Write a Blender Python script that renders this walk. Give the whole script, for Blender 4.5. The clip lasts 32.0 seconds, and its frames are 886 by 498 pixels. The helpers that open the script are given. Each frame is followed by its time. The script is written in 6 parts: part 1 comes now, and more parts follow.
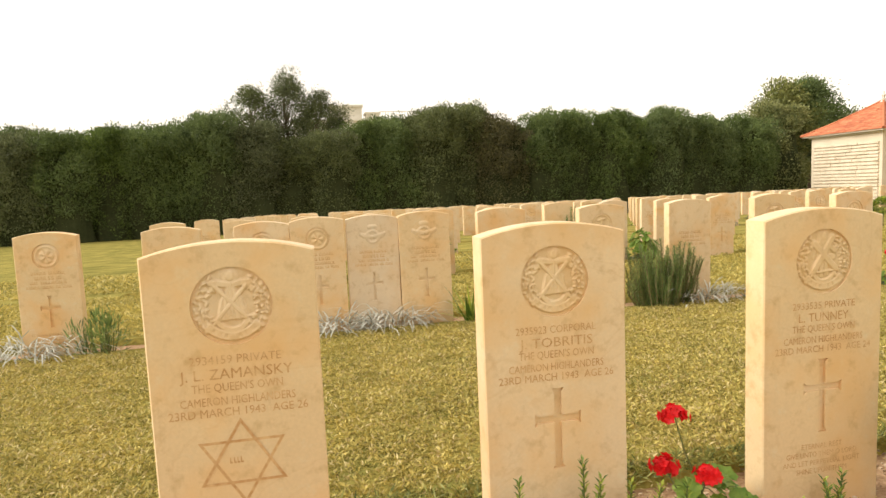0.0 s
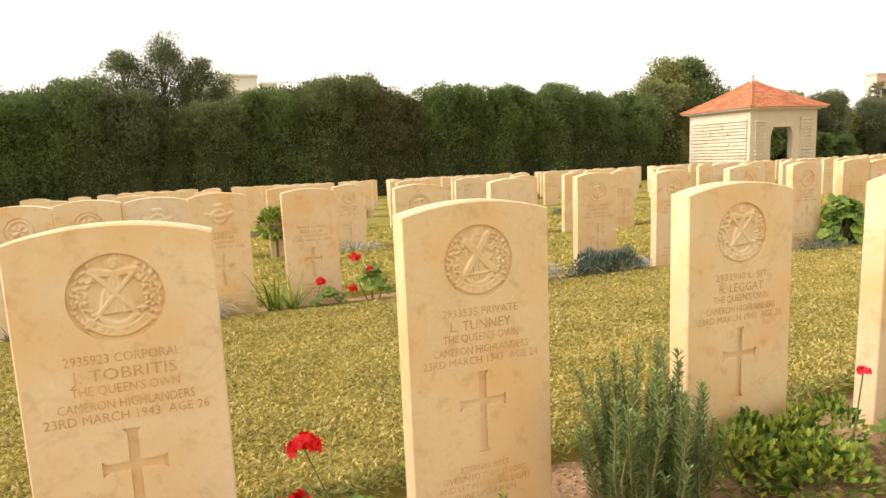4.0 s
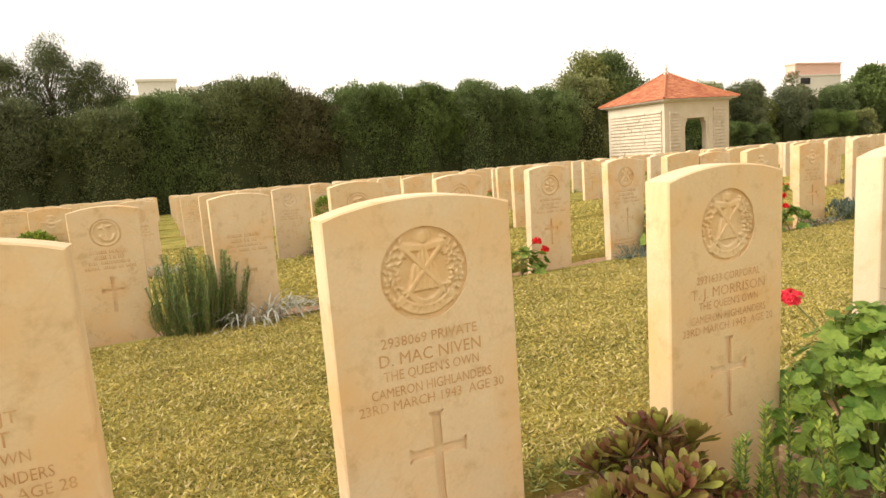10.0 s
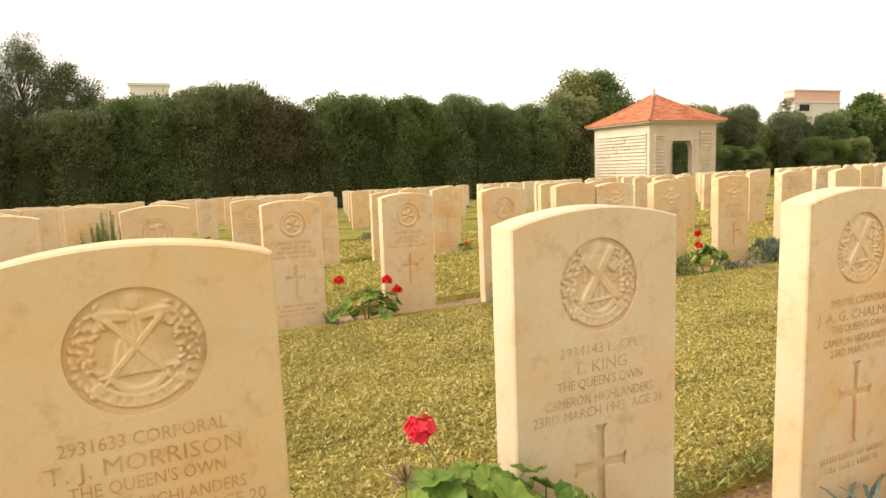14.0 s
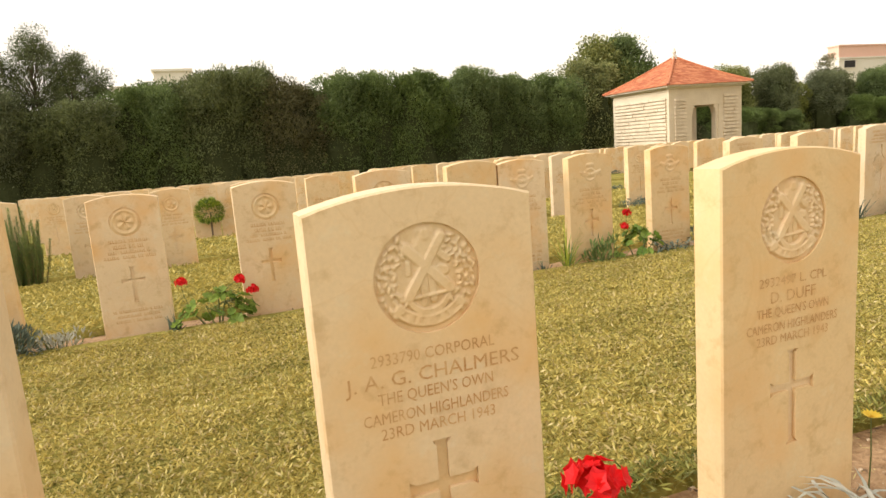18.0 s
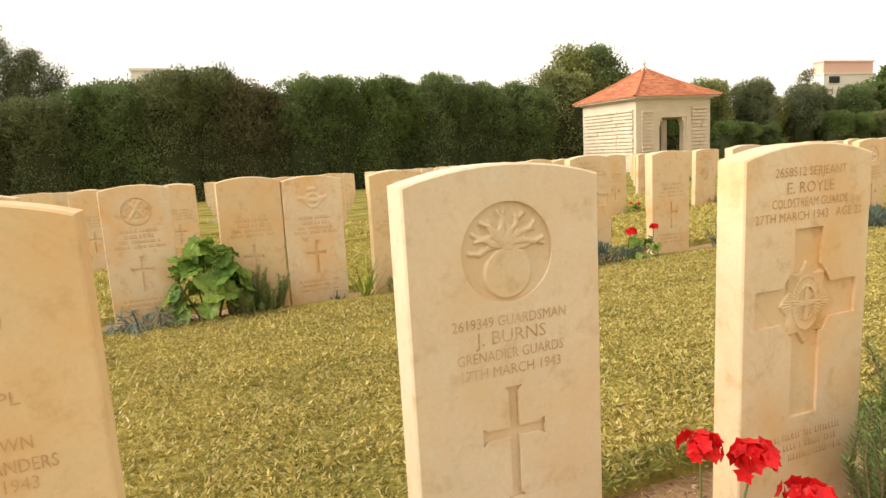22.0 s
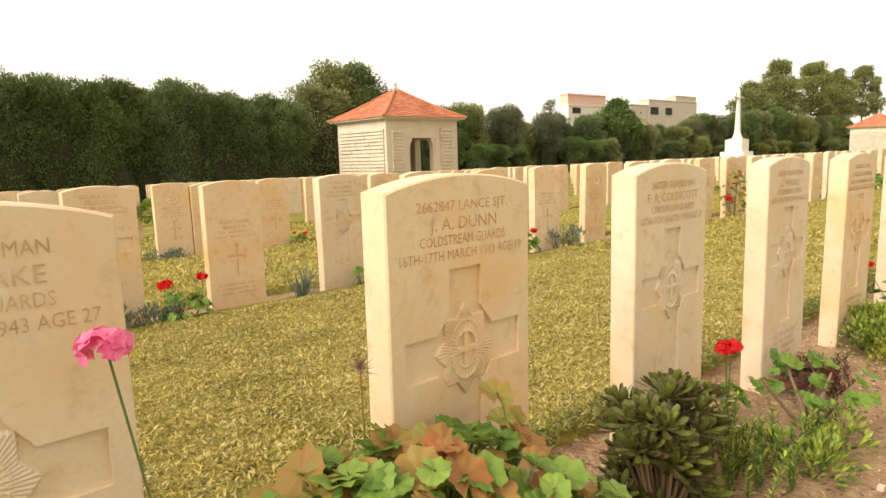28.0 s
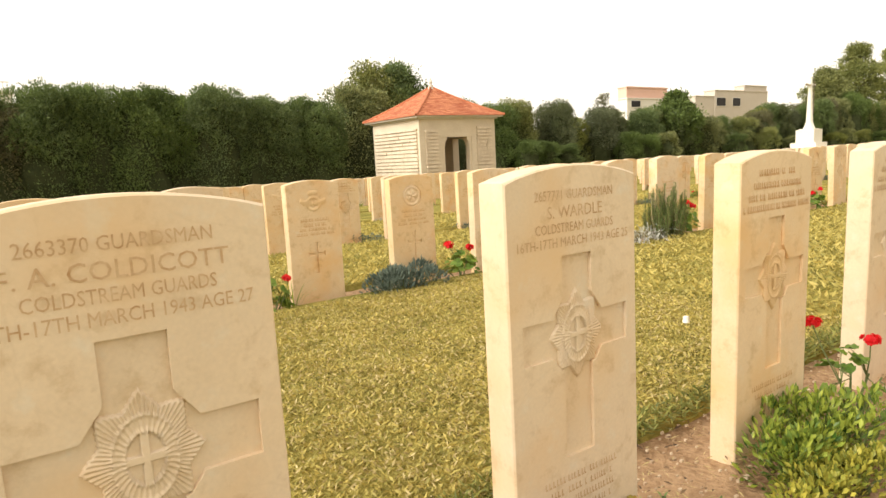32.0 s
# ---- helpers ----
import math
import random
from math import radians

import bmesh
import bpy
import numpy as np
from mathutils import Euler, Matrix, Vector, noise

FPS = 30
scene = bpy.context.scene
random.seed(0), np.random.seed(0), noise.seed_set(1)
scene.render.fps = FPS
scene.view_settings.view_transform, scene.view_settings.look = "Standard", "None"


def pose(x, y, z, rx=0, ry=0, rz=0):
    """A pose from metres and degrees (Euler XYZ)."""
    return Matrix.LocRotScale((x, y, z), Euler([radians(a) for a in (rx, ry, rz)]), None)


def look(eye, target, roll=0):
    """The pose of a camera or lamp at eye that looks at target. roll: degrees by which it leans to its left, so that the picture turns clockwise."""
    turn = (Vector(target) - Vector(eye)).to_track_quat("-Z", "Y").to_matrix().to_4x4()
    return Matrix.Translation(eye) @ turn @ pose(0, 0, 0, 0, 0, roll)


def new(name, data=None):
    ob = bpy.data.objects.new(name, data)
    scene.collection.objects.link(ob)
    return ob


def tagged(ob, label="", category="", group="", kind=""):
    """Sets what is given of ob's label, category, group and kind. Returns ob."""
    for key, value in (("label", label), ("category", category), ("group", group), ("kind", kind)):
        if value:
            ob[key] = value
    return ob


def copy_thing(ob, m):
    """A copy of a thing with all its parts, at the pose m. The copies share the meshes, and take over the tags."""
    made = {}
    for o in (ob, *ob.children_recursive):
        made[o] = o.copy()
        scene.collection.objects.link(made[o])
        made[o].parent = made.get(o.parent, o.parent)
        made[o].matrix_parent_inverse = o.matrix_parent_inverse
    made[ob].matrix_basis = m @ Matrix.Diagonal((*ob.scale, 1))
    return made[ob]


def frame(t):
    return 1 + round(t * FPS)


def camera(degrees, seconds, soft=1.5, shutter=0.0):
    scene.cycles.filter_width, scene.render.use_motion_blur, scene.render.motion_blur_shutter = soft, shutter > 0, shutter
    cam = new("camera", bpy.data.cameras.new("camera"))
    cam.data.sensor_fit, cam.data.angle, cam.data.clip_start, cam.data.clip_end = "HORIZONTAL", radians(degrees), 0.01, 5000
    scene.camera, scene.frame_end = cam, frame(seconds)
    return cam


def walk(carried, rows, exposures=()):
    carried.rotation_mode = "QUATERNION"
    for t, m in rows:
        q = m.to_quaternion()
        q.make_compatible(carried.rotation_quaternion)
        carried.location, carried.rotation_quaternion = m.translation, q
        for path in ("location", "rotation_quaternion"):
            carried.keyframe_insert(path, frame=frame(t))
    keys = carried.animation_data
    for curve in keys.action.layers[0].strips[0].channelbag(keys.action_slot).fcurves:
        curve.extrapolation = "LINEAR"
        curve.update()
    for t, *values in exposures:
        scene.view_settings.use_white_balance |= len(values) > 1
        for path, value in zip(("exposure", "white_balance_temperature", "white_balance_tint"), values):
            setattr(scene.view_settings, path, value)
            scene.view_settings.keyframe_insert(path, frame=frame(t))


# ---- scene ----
cam = camera(70.9, 32.0)
PATH = [
    (0, (0.394, -1.458, 0.912), (0.782, 0.495, 0.717), -2.5),
    (0.5, (0.481, -1.446, 0.911), (0.979, 0.484, 0.735), -2.2),
    (1, (0.578, -1.431, 0.899), (1.09, 0.494, 0.724), -2.5),
    (1.5, (0.67, -1.421, 0.898), (1.214, 0.492, 0.687), -2.8),
    (2, (0.73, -1.404, 0.891), (1.309, 0.496, 0.66), -2.9),
    (2.5, (0.821, -1.39, 0.893), (1.432, 0.498, 0.641), -2.6),
    (3, (0.922, -1.371, 0.893), (1.546, 0.509, 0.612), -2.9),
    (3.5, (1.049, -1.372, 0.913), (1.694, 0.499, 0.624), -2.6),
    (5.5, (1.56, -1.317, 0.919), (2.279, 0.526, 0.627), -2.6),
    (6, (1.685, -1.298, 0.918), (2.499, 0.501, 0.598), -2.2),
    (6.5, (1.811, -1.28, 0.904), (2.667, 0.502, 0.596), -2.6),
    (7, (1.942, -1.257, 0.885), (2.755, 0.546, 0.589), -2.2),
    (7.5, (2.08, -1.224, 0.867), (2.849, 0.599, 0.569), -3.3),
    (8, (2.219, -1.185, 0.859), (2.945, 0.654, 0.553), -3.7),
    (8.5, (2.381, -1.113, 0.851), (3.182, 0.694, 0.545), -4.1),
    (9, (2.55, -1.066, 0.858), (3.405, 0.712, 0.535), -5.1),
    (9.5, (2.736, -1.065, 0.868), (3.56, 0.735, 0.581), -5.0),
    (10, (2.903, -1.071, 0.884), (3.706, 0.736, 0.585), -4.3),
    (10.5, (3.061, -1.047, 0.888), (3.939, 0.73, 0.623), -3.5),
    (11, (3.224, -1.002, 0.891), (4.11, 0.773, 0.642), -3.1),
    (11.5, (3.365, -0.972, 0.899), (4.303, 0.776, 0.644), -3.2),
    (12, (3.534, -0.973, 0.894), (4.446, 0.787, 0.628), -3.0),
    (12.5, (3.72, -0.977, 0.885), (4.568, 0.814, 0.62), -3.2),
    (13, (3.871, -0.977, 0.904), (4.679, 0.837, 0.668), -3.0),
    (13.5, (4.026, -0.956, 0.894), (4.872, 0.842, 0.672), -2.0),
    (14, (4.182, -0.93, 0.897), (4.99, 0.881, 0.64), -2.3),
    (14.5, (4.336, -0.927, 0.894), (5.235, 0.837, 0.613), -1.8),
    (16.5, (4.889, -0.928, 0.853), (5.712, 0.867, 0.536), -4.3),
    (17, (5.04, -0.89, 0.866), (5.829, 0.918, 0.536), -5.5),
    (17.5, (5.198, -0.887, 0.872), (5.984, 0.924, 0.557), -5.5),
    (18, (5.381, -0.916, 0.872), (6.071, 0.932, 0.543), -4.5),
    (18.5, (5.559, -0.935, 0.875), (6.318, 0.883, 0.53), -4.0),
    (19, (5.77, -0.912, 0.853), (6.546, 0.907, 0.557), -3.4),
    (19.5, (5.971, -0.911, 0.86), (6.762, 0.902, 0.562), -2.8),
    (20, (6.184, -0.902, 0.871), (6.963, 0.919, 0.592), -3.1),
    (20.5, (6.385, -0.902, 0.857), (7.084, 0.952, 0.586), -2.7),
    (21, (6.527, -0.921, 0.857), (7.256, 0.923, 0.594), -2.9),
    (21.5, (6.669, -0.932, 0.845), (7.411, 0.902, 0.55), -2.8),
    (22, (6.838, -0.955, 0.842), (7.555, 0.886, 0.529), -3.2),
    (22.5, (6.972, -0.973, 0.857), (7.758, 0.841, 0.555), -3.4),
    (23, (7.154, -0.995, 0.872), (7.992, 0.798, 0.585), -2.0),
    (23.5, (7.319, -0.995, 0.878), (8.21, 0.775, 0.609), -2.7),
    (24, (7.468, -0.972, 0.879), (8.486, 0.729, 0.615), -2.9),
    (24.5, (7.622, -0.929, 0.86), (8.713, 0.728, 0.605), -3.7),
    (26.5, (8.255, -0.937, 0.859), (9.356, 0.703, 0.548), -3.1),
    (27, (8.457, -0.935, 0.839), (9.639, 0.652, 0.542), -3.6),
    (27.5, (8.677, -0.897, 0.847), (9.888, 0.671, 0.578), -1.3),
    (28, (8.831, -0.893, 0.85), (10.12, 0.609, 0.557), -1.7),
    (28.5, (9.005, -0.896, 0.841), (10.256, 0.639, 0.561), -3.4),
    (29, (9.194, -0.919, 0.847), (10.385, 0.66, 0.547), -2.8),
    (29.5, (9.353, -0.934, 0.836), (10.598, 0.601, 0.528), -2.9),
    (30, (9.541, -0.923, 0.829), (10.773, 0.63, 0.559), -2.3),
    (30.5, (9.703, -0.915, 0.834), (10.957, 0.617, 0.547), -2.8),
    (31, (9.905, -0.904, 0.836), (11.146, 0.637, 0.545), -3.5),
    (31.5, (10.127, -0.889, 0.84), (11.244, 0.742, 0.534), -3.5),
    (32, (10.346, -0.87, 0.839), (11.479, 0.752, 0.55), -3.0),
]
walk(cam, [(t, look(eye, target, roll)) for t, eye, target, roll in PATH],
     ((0, -0.04), (3, -0.02), (6, 0.2), (7, 0.04), (9, -0.02), (11, -0.08), (13, -0.08), (14.5, 0.0), (17, 0.2), (17.5, 0.04), (18, -0.08), (19, 0.14), (20, -0.02), (21, -0.04), (22, -0.05), (24, -0.16), (27, -0.09), (30, -0.06), (32, 0.0)))

# ---- light ----
world = bpy.data.worlds.new("overcast_sky")
scene.world = world
world.use_nodes = True
wt = world.node_tree
bg = wt.nodes["Background"]
sky = wt.nodes.new("ShaderNodeTexSky")
sky.sky_type = "NISHITA"
sky.sun_disc = False
sky.sun_elevation, sky.sun_rotation = radians(31), radians(-85)
sky.air_density, sky.dust_density, sky.ozone_density = 1.0, 1.5, 1.0
cloud = wt.nodes.new("ShaderNodeMixRGB")
cloud.inputs[0].default_value = 0.85
cloud.inputs[2].default_value = (13.0, 11.8, 10.3, 1)
wt.links.new(sky.outputs[0], cloud.inputs[1])
wt.links.new(cloud.outputs[0], bg.inputs[0])
bg.inputs[1].default_value = 0.118
sun = new("sun", bpy.data.lights.new("sun", "SUN"))
sun.data.energy, sun.data.angle, sun.data.color = 4.6, radians(36), (1.0, 0.965, 0.905)
sun.matrix_world = look((0, 0, 0), (0.85, -0.07, -0.52))

# ---- materials ----


def mat(name, base, rough=0.8, vary=0.25, scale=8.0, fine=60.0, bump=0.3, island=0.0, per_object=0.0, second=None, spec=0.3, dist=0.004, trans=0.0):
    """A surface with a coarse and a fine variation of its base colour and a fine relief."""
    m = bpy.data.materials.new(name)
    m.use_nodes = True
    nt = m.node_tree
    nd, lk = nt.nodes, nt.links
    p = nd["Principled BSDF"]
    p.inputs["Roughness"].default_value = rough
    p.inputs["Specular IOR Level"].default_value = spec
    tc = nd.new("ShaderNodeTexCoord")
    n1, n2 = nd.new("ShaderNodeTexNoise"), nd.new("ShaderNodeTexNoise")
    n1.inputs["Scale"].default_value, n2.inputs["Scale"].default_value = scale, fine
    n1.inputs["Detail"].default_value, n2.inputs["Detail"].default_value = 4, 3
    gm = nd.new("ShaderNodeNewGeometry")
    coord = gm.outputs["Position"]
    lk.new(coord, n1.inputs["Vector"])
    lk.new(coord, n2.inputs["Vector"])
    second = second or tuple(c * 0.6 for c in base)
    ramp = nd.new("ShaderNodeValToRGB")
    ramp.color_ramp.elements[0].position, ramp.color_ramp.elements[1].position = 0.5 - vary, 0.5 + vary
    ramp.color_ramp.elements[0].color, ramp.color_ramp.elements[1].color = (*second, 1), (*base, 1)
    add = nd.new("ShaderNodeMath")
    add.operation = "MULTIPLY_ADD"
    add.inputs[1].default_value = 0.45
    lk.new(n2.outputs[0], add.inputs[0])
    half = nd.new("ShaderNodeMath")
    half.operation = "MULTIPLY"
    half.inputs[1].default_value = 0.55
    lk.new(n1.outputs[0], half.inputs[0])
    lk.new(half.outputs[0], add.inputs[2])
    value = add.outputs[0]
    if island:
        shift = nd.new("ShaderNodeMath")
        shift.operation = "MULTIPLY_ADD"
        shift.inputs[1].default_value = island
        lk.new(gm.outputs["Random Per Island"], shift.inputs[0])
        off = nd.new("ShaderNodeMath")
        off.operation = "SUBTRACT"
        off.inputs[1].default_value = island / 2
        lk.new(value, off.inputs[0])
        lk.new(off.outputs[0], shift.inputs[2])
        value = shift.outputs[0]
    lk.new(value, ramp.inputs[0])
    colour = ramp.outputs[0]
    if per_object:
        oi = nd.new("ShaderNodeObjectInfo")
        hs = nd.new("ShaderNodeHueSaturation")
        mr = nd.new("ShaderNodeMapRange")
        mr.inputs["To Min"].default_value, mr.inputs["To Max"].default_value = 1 - per_object, 1 + per_object
        lk.new(oi.outputs["Random"], mr.inputs[0])
        lk.new(mr.outputs[0], hs.inputs["Saturation"])
        mv = nd.new("ShaderNodeMapRange")
        mv.inputs["To Min"].default_value, mv.inputs["To Max"].default_value = 1 + per_object * 0.25, 1 - per_object * 0.25
        lk.new(oi.outputs["Random"], mv.inputs[0])
        lk.new(mv.outputs[0], hs.inputs["Value"])
        lk.new(colour, hs.inputs["Color"])
        colour = hs.outputs[0]
    lk.new(colour, p.inputs["Base Color"])
    if bump:
        b = nd.new("ShaderNodeBump")
        b.inputs["Strength"].default_value, b.inputs["Distance"].default_value = bump, dist
        lk.new(add.outputs[0], b.inputs["Height"])
        lk.new(b.outputs[0], p.inputs["Normal"])
    if trans:
        p.inputs["Transmission Weight"].default_value = 0
        tr = nd.new("ShaderNodeBsdfTranslucent")
        mx = nd.new("ShaderNodeMixShader")
        mx.inputs[0].default_value = trans
        lk.new(colour, tr.inputs["Color"])
        lk.new(p.outputs[0], mx.inputs[1])
        lk.new(tr.outputs[0], mx.inputs[2])
        lk.new(mx.outputs[0], nd["Material Output"].inputs[0])
    return m


def stone(name, base, vein, stain):
    """Limestone with clouding, thin veins, pits and rusty stains."""
    m = mat(name, base, rough=0.5, spec=0.38, vary=0.30, scale=5, fine=140, bump=0.35, second=tuple(c * 0.80 for c in base), per_object=0.10, dist=0.0012)
    nt = m.node_tree
    nd, lk = nt.nodes, nt.links
    p = nd["Principled BSDF"]
    was = p.inputs["Base Color"].links[0].from_socket
    gm = nd.new("ShaderNodeNewGeometry")
    warp = nd.new("ShaderNodeTexNoise")
    warp.inputs["Scale"].default_value, warp.inputs["Detail"].default_value, warp.inputs["Distortion"].default_value = 3.5, 6, 1.2
    lk.new(gm.outputs["Position"], warp.inputs["Vector"])
    line = nd.new("ShaderNodeValToRGB")
    e = line.color_ramp.elements
    e[0].position, e[0].color = 0.485, (0, 0, 0, 1)
    e[1].position, e[1].color = 0.5, (1, 1, 1, 1)
    e.new(0.515).color = (0, 0, 0, 1)
    lk.new(warp.outputs[0], line.inputs[0])
    f1 = nd.new("ShaderNodeMath")
    f1.operation = "MULTIPLY"
    f1.inputs[1].default_value = 0.2
    lk.new(line.outputs[0], f1.inputs[0])
    m1 = nd.new("ShaderNodeMixRGB")
    m1.inputs[2].default_value = (*vein, 1)
    lk.new(f1.outputs[0], m1.inputs[0])
    lk.new(was, m1.inputs[1])
    patch = nd.new("ShaderNodeTexNoise")
    patch.inputs["Scale"].default_value, patch.inputs["Detail"].default_value = 4.6, 6
    lk.new(gm.outputs["Position"], patch.inputs["Vector"])
    r2 = nd.new("ShaderNodeValToRGB")
    r2.color_ramp.elements[0].position, r2.color_ramp.elements[1].position = 0.46, 0.70
    lk.new(patch.outputs[0], r2.inputs[0])
    f2 = nd.new("ShaderNodeMath")
    f2.operation = "MULTIPLY"
    f2.inputs[1].default_value = 0.9
    lk.new(r2.outputs[0], f2.inputs[0])
    m2 = nd.new("ShaderNodeMixRGB")
    m2.inputs[2].default_value = (*stain, 1)
    lk.new(f2.outputs[0], m2.inputs[0])
    lk.new(m1.outputs[0], m2.inputs[1])
    spots = nd.new("ShaderNodeTexNoise")
    spots.inputs["Scale"].default_value, spots.inputs["Detail"].default_value, spots.inputs["Roughness"].default_value = 17, 5, 0.65
    lk.new(gm.outputs["Position"], spots.inputs["Vector"])
    r3 = nd.new("ShaderNodeValToRGB")
    e = r3.color_ramp.elements
    e[0].position, e[0].color = 0.30, (0.80, 0.74, 0.64, 1)
    e[1].position, e[1].color = 0.46, (1, 1, 1, 1)
    e.new(0.58).color = (1, 1, 1, 1)
    e.new(0.72).color = (1.0, 1.09, 1.22, 1)
    lk.new(spots.outputs[0], r3.inputs[0])
    m3 = nd.new("ShaderNodeMixRGB")
    m3.blend_type = "MULTIPLY"
    m3.inputs[0].default_value = 0.8
    lk.new(m2.outputs[0], m3.inputs[1])
    lk.new(r3.outputs[0], m3.inputs[2])
    lk.new(m3.outputs[0], p.inputs["Base Color"])
    return m


M_STONE = stone("limestone_cream", (0.80, 0.60, 0.36), (0.56, 0.36, 0.17), (0.73, 0.46, 0.205))
M_STONE_GOLD = stone("limestone_golden", (0.80, 0.60, 0.36), (0.54, 0.34, 0.14), (0.72, 0.43, 0.18))
M_STONE_GREY = stone("limestone_grey_cream", (0.77, 0.605, 0.405), (0.56, 0.42, 0.25), (0.69, 0.48, 0.265))
# Letters lie flat; the brown paints grime and the shade of cut strokes.
M_LETTER = mat("letter_stain_and_shade", (0.44, 0.21, 0.065), vary=0.18, scale=14, fine=90, second=(0.70, 0.47, 0.24), bump=0)
M_LETTER_GREY = mat("letter_stain_and_shade_grey", (0.43, 0.25, 0.11), vary=0.18, scale=14, fine=90, second=(0.68, 0.50, 0.31), bump=0)
M_LAWN = mat("lawn_mat", (0.37, 0.30, 0.08), rough=1.0, spec=0.03, vary=0.16, scale=2.2, fine=34, bump=1.0, second=(0.11, 0.11, 0.026), dist=0.03)
M_SOIL = mat("bed_soil", (0.51, 0.335, 0.185), rough=0.95, vary=0.22, scale=9, fine=55, bump=1.0, second=(0.20, 0.11, 0.052), dist=0.03, island=0.3)
M_GRASS = mat("grass_blade", (0.70, 0.55, 0.16), rough=0.55, vary=0.46, scale=3.0, fine=24, bump=0, island=0.60, second=(0.175, 0.172, 0.034), trans=0.3)
M_EDGE = mat("long_grass_blade", (0.36, 0.345, 0.085), rough=0.5, vary=0.40, scale=1.6, fine=9, bump=0, island=0.7, second=(0.08, 0.10, 0.022), trans=0.3)
M_YELLOWISH = mat("yellowish_fleshy_leaf", (0.50, 0.44, 0.07), rough=0.4, vary=0.35, scale=9, fine=50, bump=0.1, island=0.7, second=(0.17, 0.20, 0.03), trans=0.2)
M_STRAW = mat("dry_grass", (0.66, 0.53, 0.26), rough=0.7, vary=0.4, scale=3, fine=9, bump=0, island=0.6, second=(0.36, 0.28, 0.10), trans=0.2)
M_HEDGE = mat("hedge_leaf", (0.215, 0.285, 0.078), rough=0.6, vary=0.35, scale=0.5, fine=2.2, bump=0, island=0.35, second=(0.038, 0.058, 0.018), trans=0.3, per_object=0.12)
M_HEDGE_OLIVE = mat("olive_leaf", (0.235, 0.265, 0.115), rough=0.55, vary=0.35, scale=0.5, fine=2.2, bump=0, island=0.42, second=(0.05, 0.056, 0.028), trans=0.3, per_object=0.15)
M_HEDGE_LIGHT = mat("light_leaf", (0.36, 0.36, 0.12), rough=0.5, vary=0.35, scale=0.5, fine=2.2, bump=0, island=0.6, second=(0.075, 0.10, 0.028), trans=0.3, per_object=0.15)
M_HEDGE_BROWN = mat("dry_leaf", (0.24, 0.225, 0.095), rough=0.6, vary=0.35, scale=0.5, fine=2.2, bump=0, island=0.42, second=(0.05, 0.05, 0.03), trans=0.2)
# Very dark green that paints the shade inside the crowns.
M_CORE = mat("crown_shade", (0.060, 0.068, 0.030), rough=1.0, scale=2, fine=12, bump=0.6, second=(0.024, 0.030, 0.013), dist=0.1, spec=0.0)
M_BARK = mat("bark", (0.17, 0.12, 0.08), rough=0.9, scale=6, fine=40, bump=0.7, dist=0.01)
M_STEM = mat("green_stem", (0.16, 0.19, 0.06), rough=0.6, scale=20, fine=90, bump=0.2)
M_WOODY = mat("woody_stem", (0.30, 0.20, 0.11), rough=0.8, scale=20, fine=120, bump=0.5)
M_ROSE = mat("rosemary_needle", (0.26, 0.35, 0.095), rough=0.5, vary=0.4, scale=8, fine=30, bump=0, island=0.7, second=(0.085, 0.125, 0.042), trans=0.15)
M_SILVER = mat("silver_leaf", (0.62, 0.60, 0.52), rough=0.8, vary=0.4, scale=10, fine=40, bump=0, island=0.6, second=(0.36, 0.37, 0.31), trans=0.15)
M_BLUE = mat("grey_green_leaf", (0.21, 0.25, 0.19), rough=0.7, vary=0.4, scale=10, fine=40, bump=0, island=0.6, second=(0.075, 0.11, 0.085), trans=0.15)
M_GER = mat("geranium_leaf", (0.33, 0.43, 0.075), rough=0.5, vary=0.30, scale=16, fine=60, bump=0.3, island=0.45, second=(0.085, 0.18, 0.026), trans=0.35)
M_GER_RED = mat("reddened_geranium_leaf", (0.44, 0.14, 0.05), rough=0.55, vary=0.25, scale=20, fine=60, bump=0.3, island=0.3, second=(0.27, 0.29, 0.055), trans=0.3)
M_MAROON = mat("dark_maroon_leaf", (0.22, 0.055, 0.04), rough=0.5, vary=0.3, scale=20, fine=60, bump=0.2, island=0.6, second=(0.07, 0.03, 0.022), trans=0.2)
M_LITTER = mat("dry_brown_litter", (0.20, 0.125, 0.065), rough=0.9, vary=0.35, scale=10, fine=60, bump=0, island=0.8, second=(0.07, 0.042, 0.024))
M_PEBBLE = mat("pale_pebble", (0.62, 0.49, 0.34), rough=0.85, vary=0.35, scale=10, fine=60, bump=0.2, island=0.8, second=(0.36, 0.24, 0.14))
M_COVER = mat("fleshy_green_leaf", (0.42, 0.47, 0.07), rough=0.4, vary=0.35, scale=9, fine=50, bump=0.1, island=0.7, second=(0.05, 0.12, 0.02), trans=0.2)
M_AEON = mat("bronze_rosette_leaf", (0.27, 0.27, 0.05), rough=0.4, vary=0.30, scale=12, fine=60, bump=0.1, island=0.7, second=(0.17, 0.055, 0.035), trans=0.2)
M_AEON_G = mat("dark_green_rosette_leaf", (0.18, 0.21, 0.038), rough=0.45, vary=0.35, scale=12, fine=60, bump=0.1, island=0.7, second=(0.10, 0.06, 0.028), trans=0.2)
M_REDP = mat("red_petal", (0.85, 0.018, 0.02), rough=0.5, vary=0.4, scale=30, fine=90, bump=0, island=0.5, second=(0.60, 0.008, 0.012), trans=0.3)
M_CORAL = mat("coral_petal", (0.88, 0.06, 0.09), rough=0.5, vary=0.4, scale=30, fine=90, bump=0, island=0.5, second=(0.70, 0.025, 0.05), trans=0.3)
